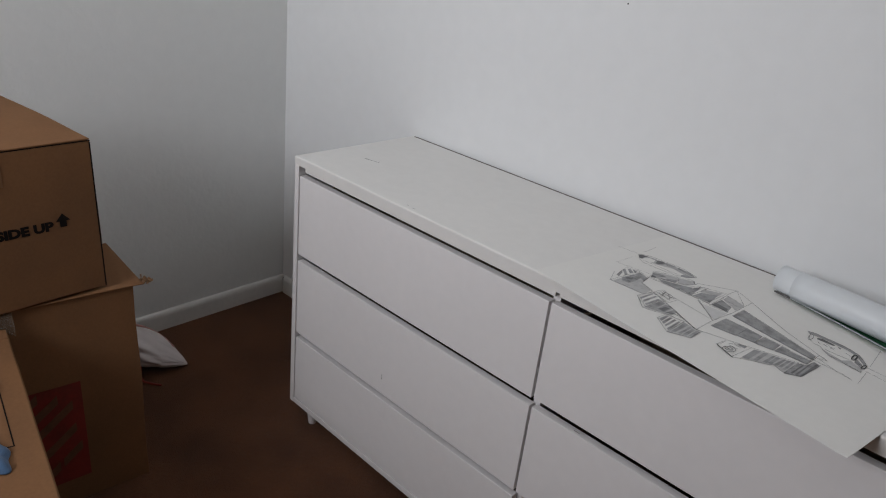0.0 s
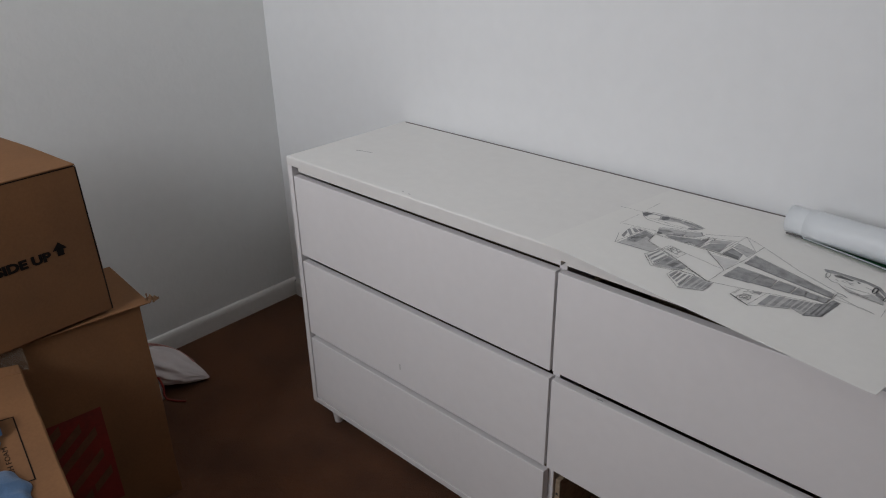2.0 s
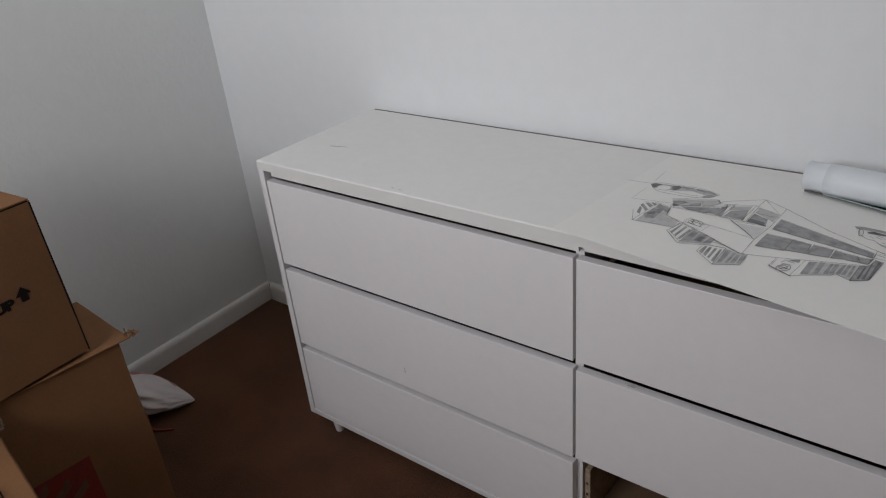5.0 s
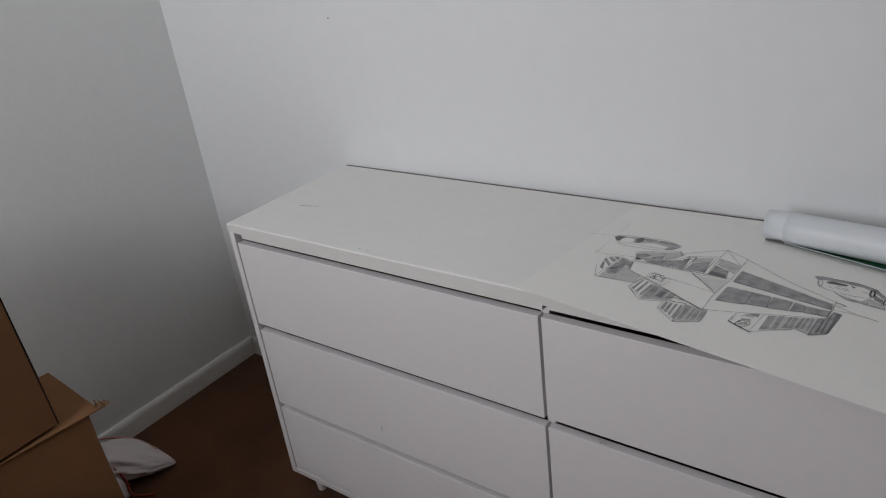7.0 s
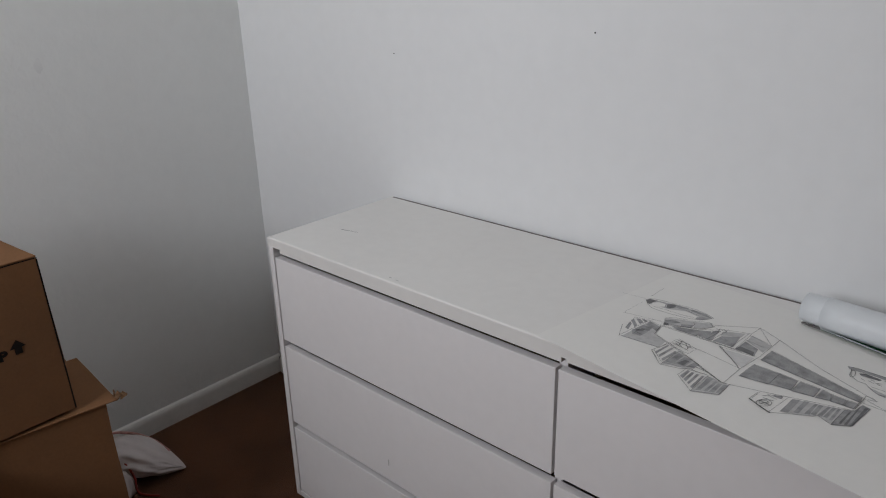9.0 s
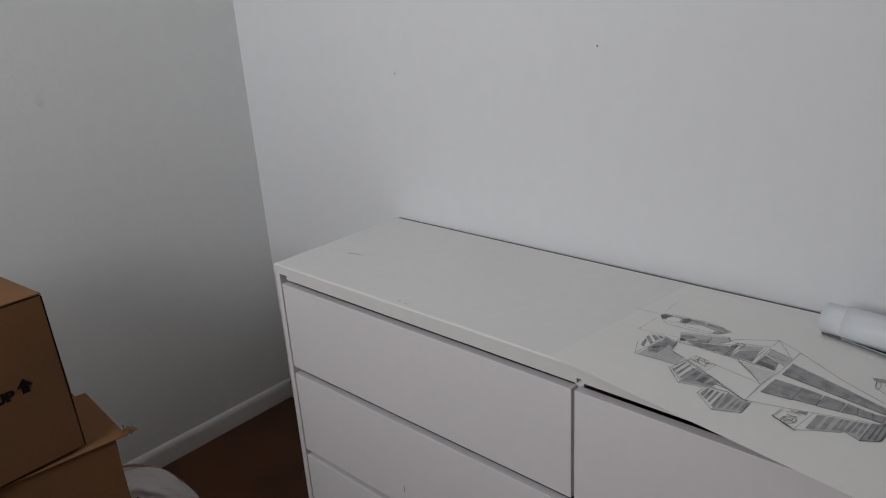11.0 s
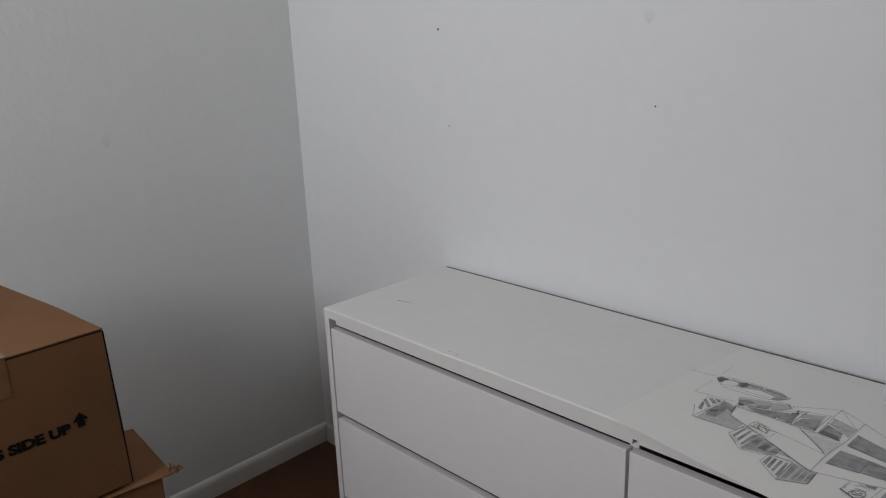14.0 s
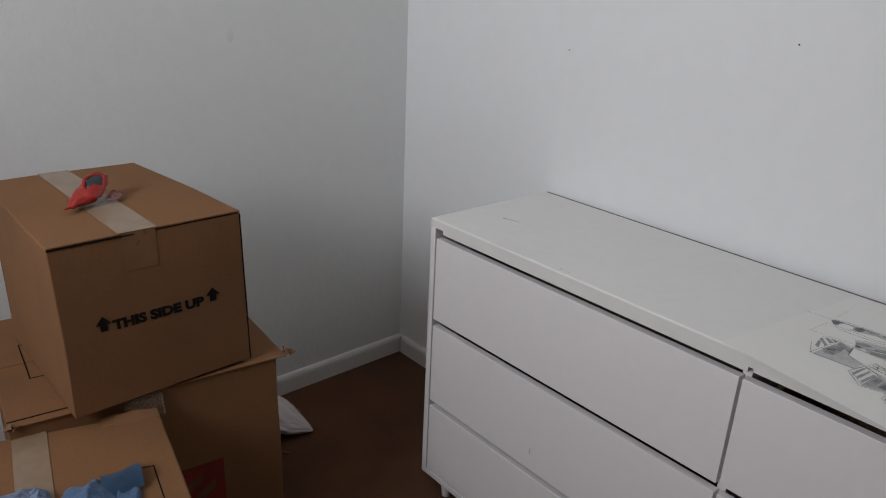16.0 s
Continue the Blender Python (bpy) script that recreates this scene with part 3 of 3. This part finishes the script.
def sack(length, width, height, x0, seed, lift=0.0):
    """A lying sack whose far end draws out into a tip."""
    bm = bmesh.new()
    n, m_, rings = 44, 60, []
    for i in range(n + 1):
        s_ = i / n
        r = math.sin(math.pi * min(1.0, 0.12 + 0.88 * s_)) ** 0.75 if s_ < 0.999 else 0.02
        r = max(r, 0.03)
        ring = []
        for j in range(m_):
            a = j / m_ * math.tau
            y, z = math.cos(a), math.sin(a)
            wr = 1 + 0.16 * noise.noise((s_ * 2.6, y * 2.4 + seed, z * 2.4)) + 0.07 * noise.noise((s_ * 9, y * 6 + seed, z * 6)) + 0.06 * math.sin(a * 9 + 5 * noise.noise((s_ * 3, seed, y))) * (0.4 + s_) - 0.16 * abs(noise.noise((s_ * 6, y * 3.5 + seed, z * 3.5))) + 0.05
            zz = height * r * (0.5 + 0.5 * z * wr) * (1 - 0.45 * s_)
            ring.append(bm.verts.new((x0 + length * s_, width * r * y * wr, max(0.001, zz + lift * math.sin(s_ * 2.6)))))
        rings.append(ring)
    for i in range(n):
        for j in range(m_):
            bm.faces.new((rings[i][j], rings[i + 1][j], rings[i + 1][(j + 1) % m_], rings[i][(j + 1) % m_]))
    bm.faces.new(rings[0]), bm.faces.new(list(reversed(rings[-1])))
    return bm


part("sack", sack(0.285, 0.078, 0.125, -0.125, 2.0, 0.012), BAG, bag, smooth=True)


def tube(points, r):
    cu = bpy.data.curves.new("tube", "CURVE")
    cu.dimensions, cu.bevel_depth, cu.bevel_resolution = "3D", r, 2
    sp = cu.splines.new("BEZIER")
    sp.bezier_points.add(len(points) - 1)
    for bp_, co in zip(sp.bezier_points, points):
        bp_.co, bp_.handle_left_type, bp_.handle_right_type = co, "AUTO", "AUTO"
    ob = new("tube", cu)
    me = bpy.data.meshes.new_from_object(ob.evaluated_get(bpy.context.evaluated_depsgraph_get()))
    bm = bmesh.new()
    bm.from_mesh(me)
    bpy.data.objects.remove(ob)
    bpy.data.meshes.remove(me)
    return bm


part("drawstring", tube([(-0.01, -0.045, 0.100), (0.016, -0.060, 0.085), (0.043, -0.078, 0.045), (0.052, -0.095, 0.008), (0.075, -0.104, 0.004), (0.112, -0.112, 0.004)], 0.0032), REDSTRAP, bag, "red plastic drawstring", smooth=True)
part("hem", tube([(-0.10, 0.045, 0.108), (-0.02, 0.066, 0.100), (0.06, 0.054, 0.078), (0.115, 0.026, 0.050)], 0.004), PINK, bag, "pinkish hem band", smooth=True)
bm = heap(0.005, -0.080, 0.042, 0.036, 0.075, 21.0, nr=20, na=60)
part("gathered_neck", bm, BAG, bag, smooth=True)

# ---- drawing sheet ----
sheet = thing("drawing_sheet", pose(1.385, -0.421, DH, 0, 0, -9.35), "white paper sheet with pencil spaceship drawing", "drawing")
PW, PH = 0.582, 0.398


def paper_z(x, y):
    """The sheet lies flat, and its overhanging corner barely dips."""
    over = max(0.0, (x - 0.25) * 0.165 - y) if x > 0.25 else 0.0
    return 0.0010 - 0.15 * over * over


def paper_point(i, j, nx, ny, R=0.008):
    x, y = PW * i / nx, PH * j / ny
    y -= 0.007 * (i / nx) * (1 - j / ny)
    if x > PW - R and y < R:
        dx, dy = x - (PW - R), R - y
        q = max(dx, dy) / max(1e-6, math.hypot(dx, dy))
        x, y = PW - R + dx * q, R - dy * q
    return x, y, paper_z(x, y)


bm = bmesh.new()
nx, ny = 48, 34
deck = []
for lift in (0.0, 0.0005):
    deck.append([[bm.verts.new(Vector(paper_point(i, j, nx, ny)) + Vector((0, 0, lift))) for j in range(ny + 1)] for i in range(nx + 1)])
for lay in deck:
    for i in range(nx):
        for j in range(ny):
            bm.faces.new((lay[i][j], lay[i + 1][j], lay[i + 1][j + 1], lay[i][j + 1]))
for i in range(nx):
    for j in (0, ny):
        bm.faces.new((deck[0][i][j], deck[0][i + 1][j], deck[1][i + 1][j], deck[1][i][j]))
for j in range(ny):
    for i in (0, nx):
        bm.faces.new((deck[0][i][j], deck[0][i][j + 1], deck[1][i][j + 1], deck[1][i][j]))
part("paper", bm, PAPER, sheet)
TONES = {}
LAYERS = []


def mark(material, z, polys):
    bm = TONES.setdefault(material.name, (material, bmesh.new()))[1]
    for p in polys:
        flat(p, z, 0.00012, bm)


def shade(material, *pts):
    LAYERS.append(1)
    mark(material, 0.0017 + 0.6e-5 * len(LAYERS), [[(x / 1000, y / 1000) for x, y in pts]])


def stroke(width, *pts):
    w = width * 0.00064
    for (xa, ya), (xb, yb) in zip(pts, pts[1:]):
        a, b = Vector((xa, ya)) / 1000, Vector((xb, yb)) / 1000
        d = (b - a).normalized()
        n = Vector((-d.y, d.x)) * w / 2
        a, b = a - d * w * 0.3, b + d * w * 0.3
        mark(PENCIL, 0.0027, [[tuple(a - n), tuple(b - n * 0.7), tuple(b + n * 0.7), tuple(a + n)]])


def ring(width, centre, right, up, n=18):
    """A drawn ellipse, given by its centre and two half axes."""
    turns = [2 * math.pi * k / n for k in range(n + 1)]
    stroke(width, *[(centre[0] + right[0] * math.cos(q) + up[0] * math.sin(q), centre[1] + right[1] * math.cos(q) + up[1] * math.sin(q)) for q in turns])


# saucer
shade(SHADE1, (54, 237), (53, 249), (61, 260), (77, 265), (115, 272), (149, 272), (161, 267), (154, 255), (114, 259), (88, 244))
shade(GRAPHITE, (40, 246), (43, 255), (58, 259), (55, 252), (54, 244), (54, 237), (49, 237))
shade(GRAPHITE, (76, 259), (84, 268), (92, 267), (92, 258), (89, 247), (82, 248))
shade(SHADE2, (90, 269), (111, 273), (114, 268), (95, 261))
shade(SHADE2, (117, 273), (143, 275), (160, 268), (149, 265), (120, 266))
shade(SHADE2, (140, 252), (149, 262), (158, 261), (152, 250), (142, 244))
shade(PAPER, (55, 245), (61, 255), (74, 257), (79, 247), (68, 236), (60, 233))
stroke(1.0, (40, 246), (43, 255), (59, 263), (80, 267), (107, 274), (129, 276), (148, 273), (162, 269))
stroke(0.9, (40, 246), (52, 233), (68, 224), (86, 226), (107, 229), (133, 236), (150, 246), (156, 256), (162, 269))
stroke(0.7, (54, 237), (53, 249), (62, 257), (75, 258), (79, 247), (88, 244), (96, 258), (114, 261), (144, 259), (152, 257))
stroke(0.6, (64, 232), (89, 237), (120, 240), (140, 247))
stroke(0.4, (45, 172), (42, 233))
stroke(0.4, (38, 264), (33, 311))
stroke(0.35, (-8, 238), (38, 249))
stroke(0.4, (47, 174), (112, 193))
# rear block
shade(SHADE1, (96, 101), (95, 181), (119, 176), (128, 147), (155, 138), (159, 114), (120, 106))
shade(SHADE2, (94, 131), (96, 160), (113, 164), (117, 138), (116, 124), (103, 120))
shade(SHADE2, (95, 181), (119, 176), (125, 157), (110, 163), (99, 163))
shade(GRAPHITE, (97, 139), (107, 151), (109, 142), (101, 134))
shade(SHADE2, (81, 131), (73, 155), (80, 150), (89, 128))
shade(SHADE2, (71, 160), (72, 167), (91, 151), (91, 143))
shade(SHADE2, (74, 171), (78, 175), (91, 169), (90, 159))
shade(SHADE2, (81, 177), (86, 179), (93, 178), (93, 170))
stroke(0.9, (72, 135), (92, 100), (120, 106), (160, 113), (161, 135))
stroke(0.8, (92, 98), (94, 182), (120, 177), (128, 147), (161, 135))
stroke(0.5, (83, 129), (70, 173), (93, 182))
stroke(0.7, (104, 122), (101, 146), (117, 150))
stroke(0.7, (104, 131), (115, 128))
# hull between the saucer and the roof
shade(SHADE1, (105, 209), (120, 221), (144, 232), (153, 225), (156, 210), (133, 195), (117, 187))
shade(SHADE2, (109, 204), (123, 215), (134, 214), (126, 201), (119, 188))
shade(GRAPHITE, (113, 196), (120, 197), (126, 191), (118, 186))
shade(SHADE2, (137, 209), (152, 223), (155, 212), (141, 203))
shade(SHADE1, (146, 233), (170, 250), (179, 239), (172, 224), (159, 213))
stroke(0.8, (104, 210), (118, 222), (144, 233), (153, 225), (156, 210), (133, 195))
stroke(0.6, (144, 233), (158, 244), (170, 250), (179, 239), (172, 222), (160, 212))
stroke(1.6, (169, 247), (174, 244))
stroke(1.6, (175, 243), (179, 240))
shade(SHADE2, (130, 192), (167, 212), (179, 192), (145, 187))
shade(SHADE1, (172, 210), (186, 223), (193, 203), (180, 194))
shade(SHADE2, (186, 227), (193, 237), (202, 196), (193, 194))
stroke(0.8, (113, 188), (140, 201), (167, 213), (186, 230), (194, 241))
stroke(0.9, (115, 182), (138, 185), (172, 189), (197, 191), (222, 194), (255, 196))
shade(SHADE2, (167, 212), (185, 224), (195, 197), (174, 196))
shade(SHADE2, (205, 222), (227, 242), (236, 202), (204, 197))
shade(SHADE1, (198, 238), (226, 258), (228, 243), (202, 223))
shade(SHADE2, (240, 234), (266, 225), (273, 200), (242, 200))
shade(GRAPHITE, (243, 213), (267, 212), (271, 200), (242, 200))
shade(SHADE1, (237, 260), (275, 250), (276, 220), (265, 227), (241, 237))
stroke(0.8, (195, 196), (196, 246))
stroke(0.8, (202, 196), (201, 250))
stroke(0.9, (235, 197), (231, 260))
stroke(0.9, (242, 199), (235, 262))
stroke(1.3, (189, 233), (191, 240), (193, 229), (196, 233))
stroke(1.2, (197, 243), (202, 242), (203, 235))
stroke(0.7, (180, 239), (179, 248), (233, 294), (275, 277))
stroke(0.6, (185, 238), (234, 264))
stroke(0.7, (233, 294), (234, 263))
stroke(0.7, (233, 293), (275, 250))
stroke(0.6, (236, 256), (253, 255), (276, 250))
stroke(0.6, (237, 238), (270, 236))
stroke(0.8, (176, 193), (219, 195), (276, 201))
stroke(0.9, (275, 277), (280, 204), (279, 145), (284, 93))
# white panel and cone
stroke(1.2, (222, 187), (250, 169), (279, 147))
stroke(0.6, (222, 187), (275, 198))
shade(SHADE0, (230, 185), (276, 195), (278, 153))
stroke(0.5, (194, 154), (232, 152), (278, 148))
stroke(0.8, (118, 179), (218, 192), (273, 153))
stroke(0.9, (118, 179), (128, 147), (165, 137), (211, 120), (280, 94))
stroke(1.7, (232, 110), (260, 100), (280, 93))
# emblem on the panel
stroke(0.5, (163, 150), (166, 161), (203, 152), (202, 129), (165, 132), (163, 150))
stroke(1.3, (167, 150), (197, 150))
stroke(1.3, (167, 156), (187, 157))
stroke(1.3, (166, 142), (196, 139))
stroke(1.3, (172, 150), (184, 140))
stroke(1.3, (181, 156), (193, 143))
stroke(1.3, (173, 158), (177, 143))
stroke(1.3, (191, 154), (193, 137))
stroke(1.3, (169, 145), (177, 142))
# second block
shade(SHADE1, (191, 74), (188, 125), (230, 115), (233, 98), (221, 88))
shade(SHADE2, (163, 99), (164, 132), (167, 130), (168, 94))
shade(SHADE2, (173, 94), (173, 129), (177, 128), (178, 89))
shade(SHADE2, (183, 87), (183, 123), (187, 123), (188, 83))
shade(SHADE2, (192, 85), (191, 122), (201, 120), (204, 87))
shade(SHADE2, (204, 88), (204, 118), (218, 120), (220, 92))
shade(SHADE2, (222, 96), (223, 117), (232, 114), (232, 99))
shade(GRAPHITE, (206, 93), (209, 110), (216, 113), (217, 94))
stroke(0.9, (157, 98), (191, 70), (223, 83))
stroke(0.8, (157, 98), (163, 135), (188, 126), (231, 113))
stroke(0.7, (160, 101), (189, 78), (218, 88))
stroke(0.8, (188, 126), (192, 73))
stroke(1.0, (161, 95), (178, 82))
stroke(1.4, (221, 84), (231, 93), (241, 92), (256, 96))
stroke(1.2, (222, 93), (232, 103), (252, 103))
# third block
shade(SHADE1, (264, 40), (258, 95), (292, 94), (296, 61))
shade(SHADE2, (230, 66), (229, 87), (233, 88), (237, 62))
shade(SHADE2, (239, 61), (236, 87), (240, 88), (245, 58))
shade(SHADE2, (248, 57), (244, 88), (248, 89), (252, 54))
shade(SHADE2, (257, 50), (252, 89), (255, 91), (262, 48))
shade(SHADE2, (267, 48), (260, 94), (268, 94), (272, 53))
shade(SHADE2, (276, 54), (273, 90), (277, 91), (280, 57))
shade(SHADE2, (282, 58), (279, 88), (284, 90), (288, 61))
shade(SHADE2, (290, 63), (286, 90), (292, 93), (294, 65))
stroke(0.9, (227, 64), (264, 40), (296, 61), (292, 96))
stroke(0.8, (227, 64), (226, 88), (258, 96))
stroke(0.8, (258, 96), (264, 40))
stroke(1.0, (280, 93), (292, 96))
# long side of the hull
shade(SHADE2, (286, 196), (283, 236), (431, 204), (434, 188))
stroke(0.5, (286, 196), (283, 236), (431, 204), (434, 188), (286, 196))
shade(SHADE2, (328, 141), (325, 180), (352, 180), (357, 148))
stroke(0.5, (328, 141), (325, 180), (352, 180), (357, 148), (328, 141))
shade(SHADE2, (358, 147), (355, 181), (383, 182), (386, 155))
stroke(0.5, (358, 147), (355, 181), (383, 182), (386, 155), (358, 147))
shade(SHADE2, (388, 155), (386, 182), (400, 181), (405, 162))
stroke(0.5, (388, 155), (386, 182), (400, 181), (405, 162), (388, 155))
shade(SHADE2, (406, 161), (401, 180), (419, 181), (422, 164))
stroke(0.5, (406, 161), (401, 180), (419, 181), (422, 164), (406, 161))
shade(SHADE2, (423, 164), (420, 180), (434, 184), (435, 165))
stroke(0.5, (423, 164), (420, 180), (434, 184), (435, 165), (423, 164))
shade(SHADE2, (288, 129), (286, 176), (325, 180), (328, 139))
stroke(0.5, (288, 129), (286, 176), (325, 180), (328, 139), (288, 129))
stroke(0.8, (284, 93), (336, 115), (379, 135), (437, 161))
stroke(0.8, (275, 277), (358, 237), (433, 212), (437, 161))
stroke(0.6, (436, 166), (436, 189), (433, 209))
stroke(0.7, (433, 212), (449, 207), (438, 203))
# forward emblem block
shade(SHADE1, (372, 85), (369, 128), (428, 156), (430, 109), (410, 114), (407, 108))
shade(SHADE2, (372, 87), (369, 128), (378, 133), (381, 91))
shade(SHADE2, (385, 97), (382, 135), (388, 138), (391, 100))
shade(SHADE2, (396, 105), (395, 139), (398, 141), (402, 108))
shade(SHADE2, (402, 110), (400, 141), (405, 143), (408, 113))
shade(SHADE2, (409, 115), (410, 146), (413, 148), (415, 116))
shade(SHADE2, (416, 117), (415, 148), (419, 150), (421, 118))
shade(SHADE2, (424, 116), (421, 151), (424, 153), (428, 117))
shade(SHADE2, (431, 106), (428, 156), (437, 162), (439, 185), (450, 183), (450, 122))
shade(GRAPHITE, (436, 117), (434, 156), (436, 158), (439, 117))
shade(GRAPHITE, (442, 120), (438, 177), (439, 180), (445, 121))
shade(GRAPHITE, (448, 123), (444, 182), (448, 182), (451, 125))
stroke(0.8, (364, 72), (386, 91), (407, 107), (410, 114), (431, 106), (450, 122), (450, 183))
stroke(0.6, (363, 73), (364, 127))
stroke(0.8, (431, 106), (428, 156))
stroke(3.0, (329, 84), (348, 77), (365, 72))
stroke(0.7, (329, 84), (329, 109))
stroke(0.7, (331, 88), (331, 109))
ring(1.3, (348, 89), (8, 6), (-3, 9))
ring(1.0, (347, 90), (5, 3), (-2, 5))
stroke(1.3, (340, 90), (357, 89))
stroke(1.3, (345, 83), (352, 96))
stroke(1.2, (338, 105), (344, 111), (355, 110))
stroke(1.0, (340, 113), (351, 115))
stroke(1.3, (341, 100), (354, 103))
shade(SHADE2, (345, 118), (358, 125), (359, 116), (351, 115))
# small craft
shade(SHADE1, (423, 238), (459, 233), (467, 247), (487, 239), (493, 228), (471, 228), (443, 227))
shade(SHADE2, (381, 275), (392, 280), (439, 285), (467, 279), (487, 258), (488, 249), (468, 270), (448, 276), (413, 275), (386, 269))
shade(GRAPHITE, (401, 267), (408, 273), (430, 272), (429, 267), (411, 264), (404, 263))
shade(GRAPHITE, (433, 273), (441, 270), (440, 266))
shade(SHADE2, (467, 263), (483, 252), (487, 239), (473, 247))
stroke(0.8, (381, 274), (392, 279), (425, 282), (450, 282), (467, 277), (489, 256), (492, 239))
stroke(0.9, (388, 271), (395, 252), (401, 247), (408, 242), (419, 243), (431, 233), (443, 226), (464, 226), (493, 224))
ring(1.0, (395, 258), (3, 2), (-3, 11))
ring(2.8, (466, 262), (3, 1), (-2, 11))
ring(0.8, (466, 262), (2, 0), (-1, 6))
ring(2.5, (488, 246), (2, 2), (-1, 8))
stroke(1.2, (418, 255), (426, 253))
stroke(1.2, (427, 256), (435, 259))
stroke(1.0, (419, 260), (425, 260))
stroke(1.1, (430, 254), (437, 253))
stroke(1.0, (409, 254), (415, 250))
stroke(1.7, (462, 226), (470, 226))
stroke(1.0, (474, 227), (493, 225))
stroke(0.8, (445, 228), (469, 231))
stroke(0.8, (449, 243), (465, 246))
stroke(0.8, (428, 241), (450, 242))
stroke(1.2, (478, 248), (484, 247))
stroke(0.8, (452, 262), (462, 260))
stroke(0.7, (479, 327), (493, 256))
stroke(0.7, (498, 233), (506, 186))
stroke(0.4, (492, 249), (544, 252))
stroke(0.4, (496, 236), (548, 234))
stroke(0.8, (433, 211), (441, 211), (449, 207))
stroke(0.7, (435, 201), (463, 193), (474, 189))
stroke(0.6, (437, 189), (470, 191), (496, 188), (475, 193))
for tone, (material, bm) in list(TONES.items()):
    tagged(part({"pencil_line": "pencil_linework", "dense_graphite": "graphite"}.get(tone, "pencil_shading"), bm, material, sheet), kind="stuff")

# ---- roll ----
roll = thing("paper_roll", pose(1.709, -0.094, DH + 0.0012, 0, 0, -10), "rolled white sheet with green inner face", "paper roll")


def hollow(x0, x1, r0, r1, wall, zc0, zc1, dip=0.0):
    """A hollow tube of rolled sheet along local x, slightly flattened and uneven, with open ends."""
    bm = bmesh.new()
    n, m_ = 14, 56
    skins = []
    for inner in (0, 1):
        rows_ = []
        for i in range(n + 1):
            s_ = i / n
            r, zc = r0 + (r1 - r0) * s_ - inner * wall, zc0 + (zc1 - zc0) * s_
            row = []
            for j in range(m_):
                a = j / m_ * math.tau
                q = r * (1 + dip * math.sin(2 * a + 1.0 + 2 * s_))
                row.append(bm.verts.new((x0 + (x1 - x0) * s_, q * math.cos(a), zc + q * math.sin(a))))
            rows_.append(row)
        skins.append(rows_)
    for k, rows_ in enumerate(skins):
        for i in range(n):
            for j in range(m_):
                bm.faces.new((rows_[i][j], rows_[i + 1][j], rows_[i + 1][(j + 1) % m_], rows_[i][(j + 1) % m_]))
    for i in (0, n):
        for j in range(m_):
            bm.faces.new((skins[0][i][j], skins[0][i][(j + 1) % m_], skins[1][i][(j + 1) % m_], skins[1][i][j]))
    return bm


part("outer_sheet", hollow(0.034, 0.52, 0.0268, 0.0318, 0.0012, 0.0272, 0.0322, 0.012), ROLLPAPER, roll, smooth=True)
part("inner_roll", hollow(0.0, 0.50, 0.0250, 0.0270, 0.0022, 0.0272, 0.0300, 0.012), ROLLPAPER, roll, smooth=True)
part("core_sheet", hollow(0.004, 0.49, 0.0195, 0.0215, 0.0015, 0.0250, 0.0270, 0.02), ROLLPAPER, roll, smooth=True)


def flap_at(a, b):
    x = 0.036 + 0.48 * a
    reach = 0.010 + 0.062 * a
    return (x, -0.004 - (reach + 0.004) * b, 0.0012 + 0.0025 * b + 0.0015 * math.sin(a * 5) * b)


flap = crumple(24, 8, flap_at, GREEN)
bmesh.ops.solidify(flap, geom=flap.faces[:], thickness=0.0006)
# thin dark grey bar, low at the front of the roll's left end
part("dark_bar", slab(0.004, 0.036, -0.0190, -0.0150, 0.0032, 0.0062, 0.0008), MARK, roll, "thin dark grey bar under the end of the roll")
fl = part("loose_flap", flap, GREEN, roll, "green face of the loose sheet edge", smooth=True)


def rim_at(a, b):
    x, y, z = flap_at(a, 1.0)
    return (x, y - 0.0030 * b, z + 0.0007 + 0.0042 * b)


edge = crumple(24, 1, rim_at, ROLLPAPER)
bmesh.ops.solidify(edge, geom=edge.faces[:], thickness=0.0008)
part("sheet_edge", edge, ROLLPAPER, fl, "pale cut edge")
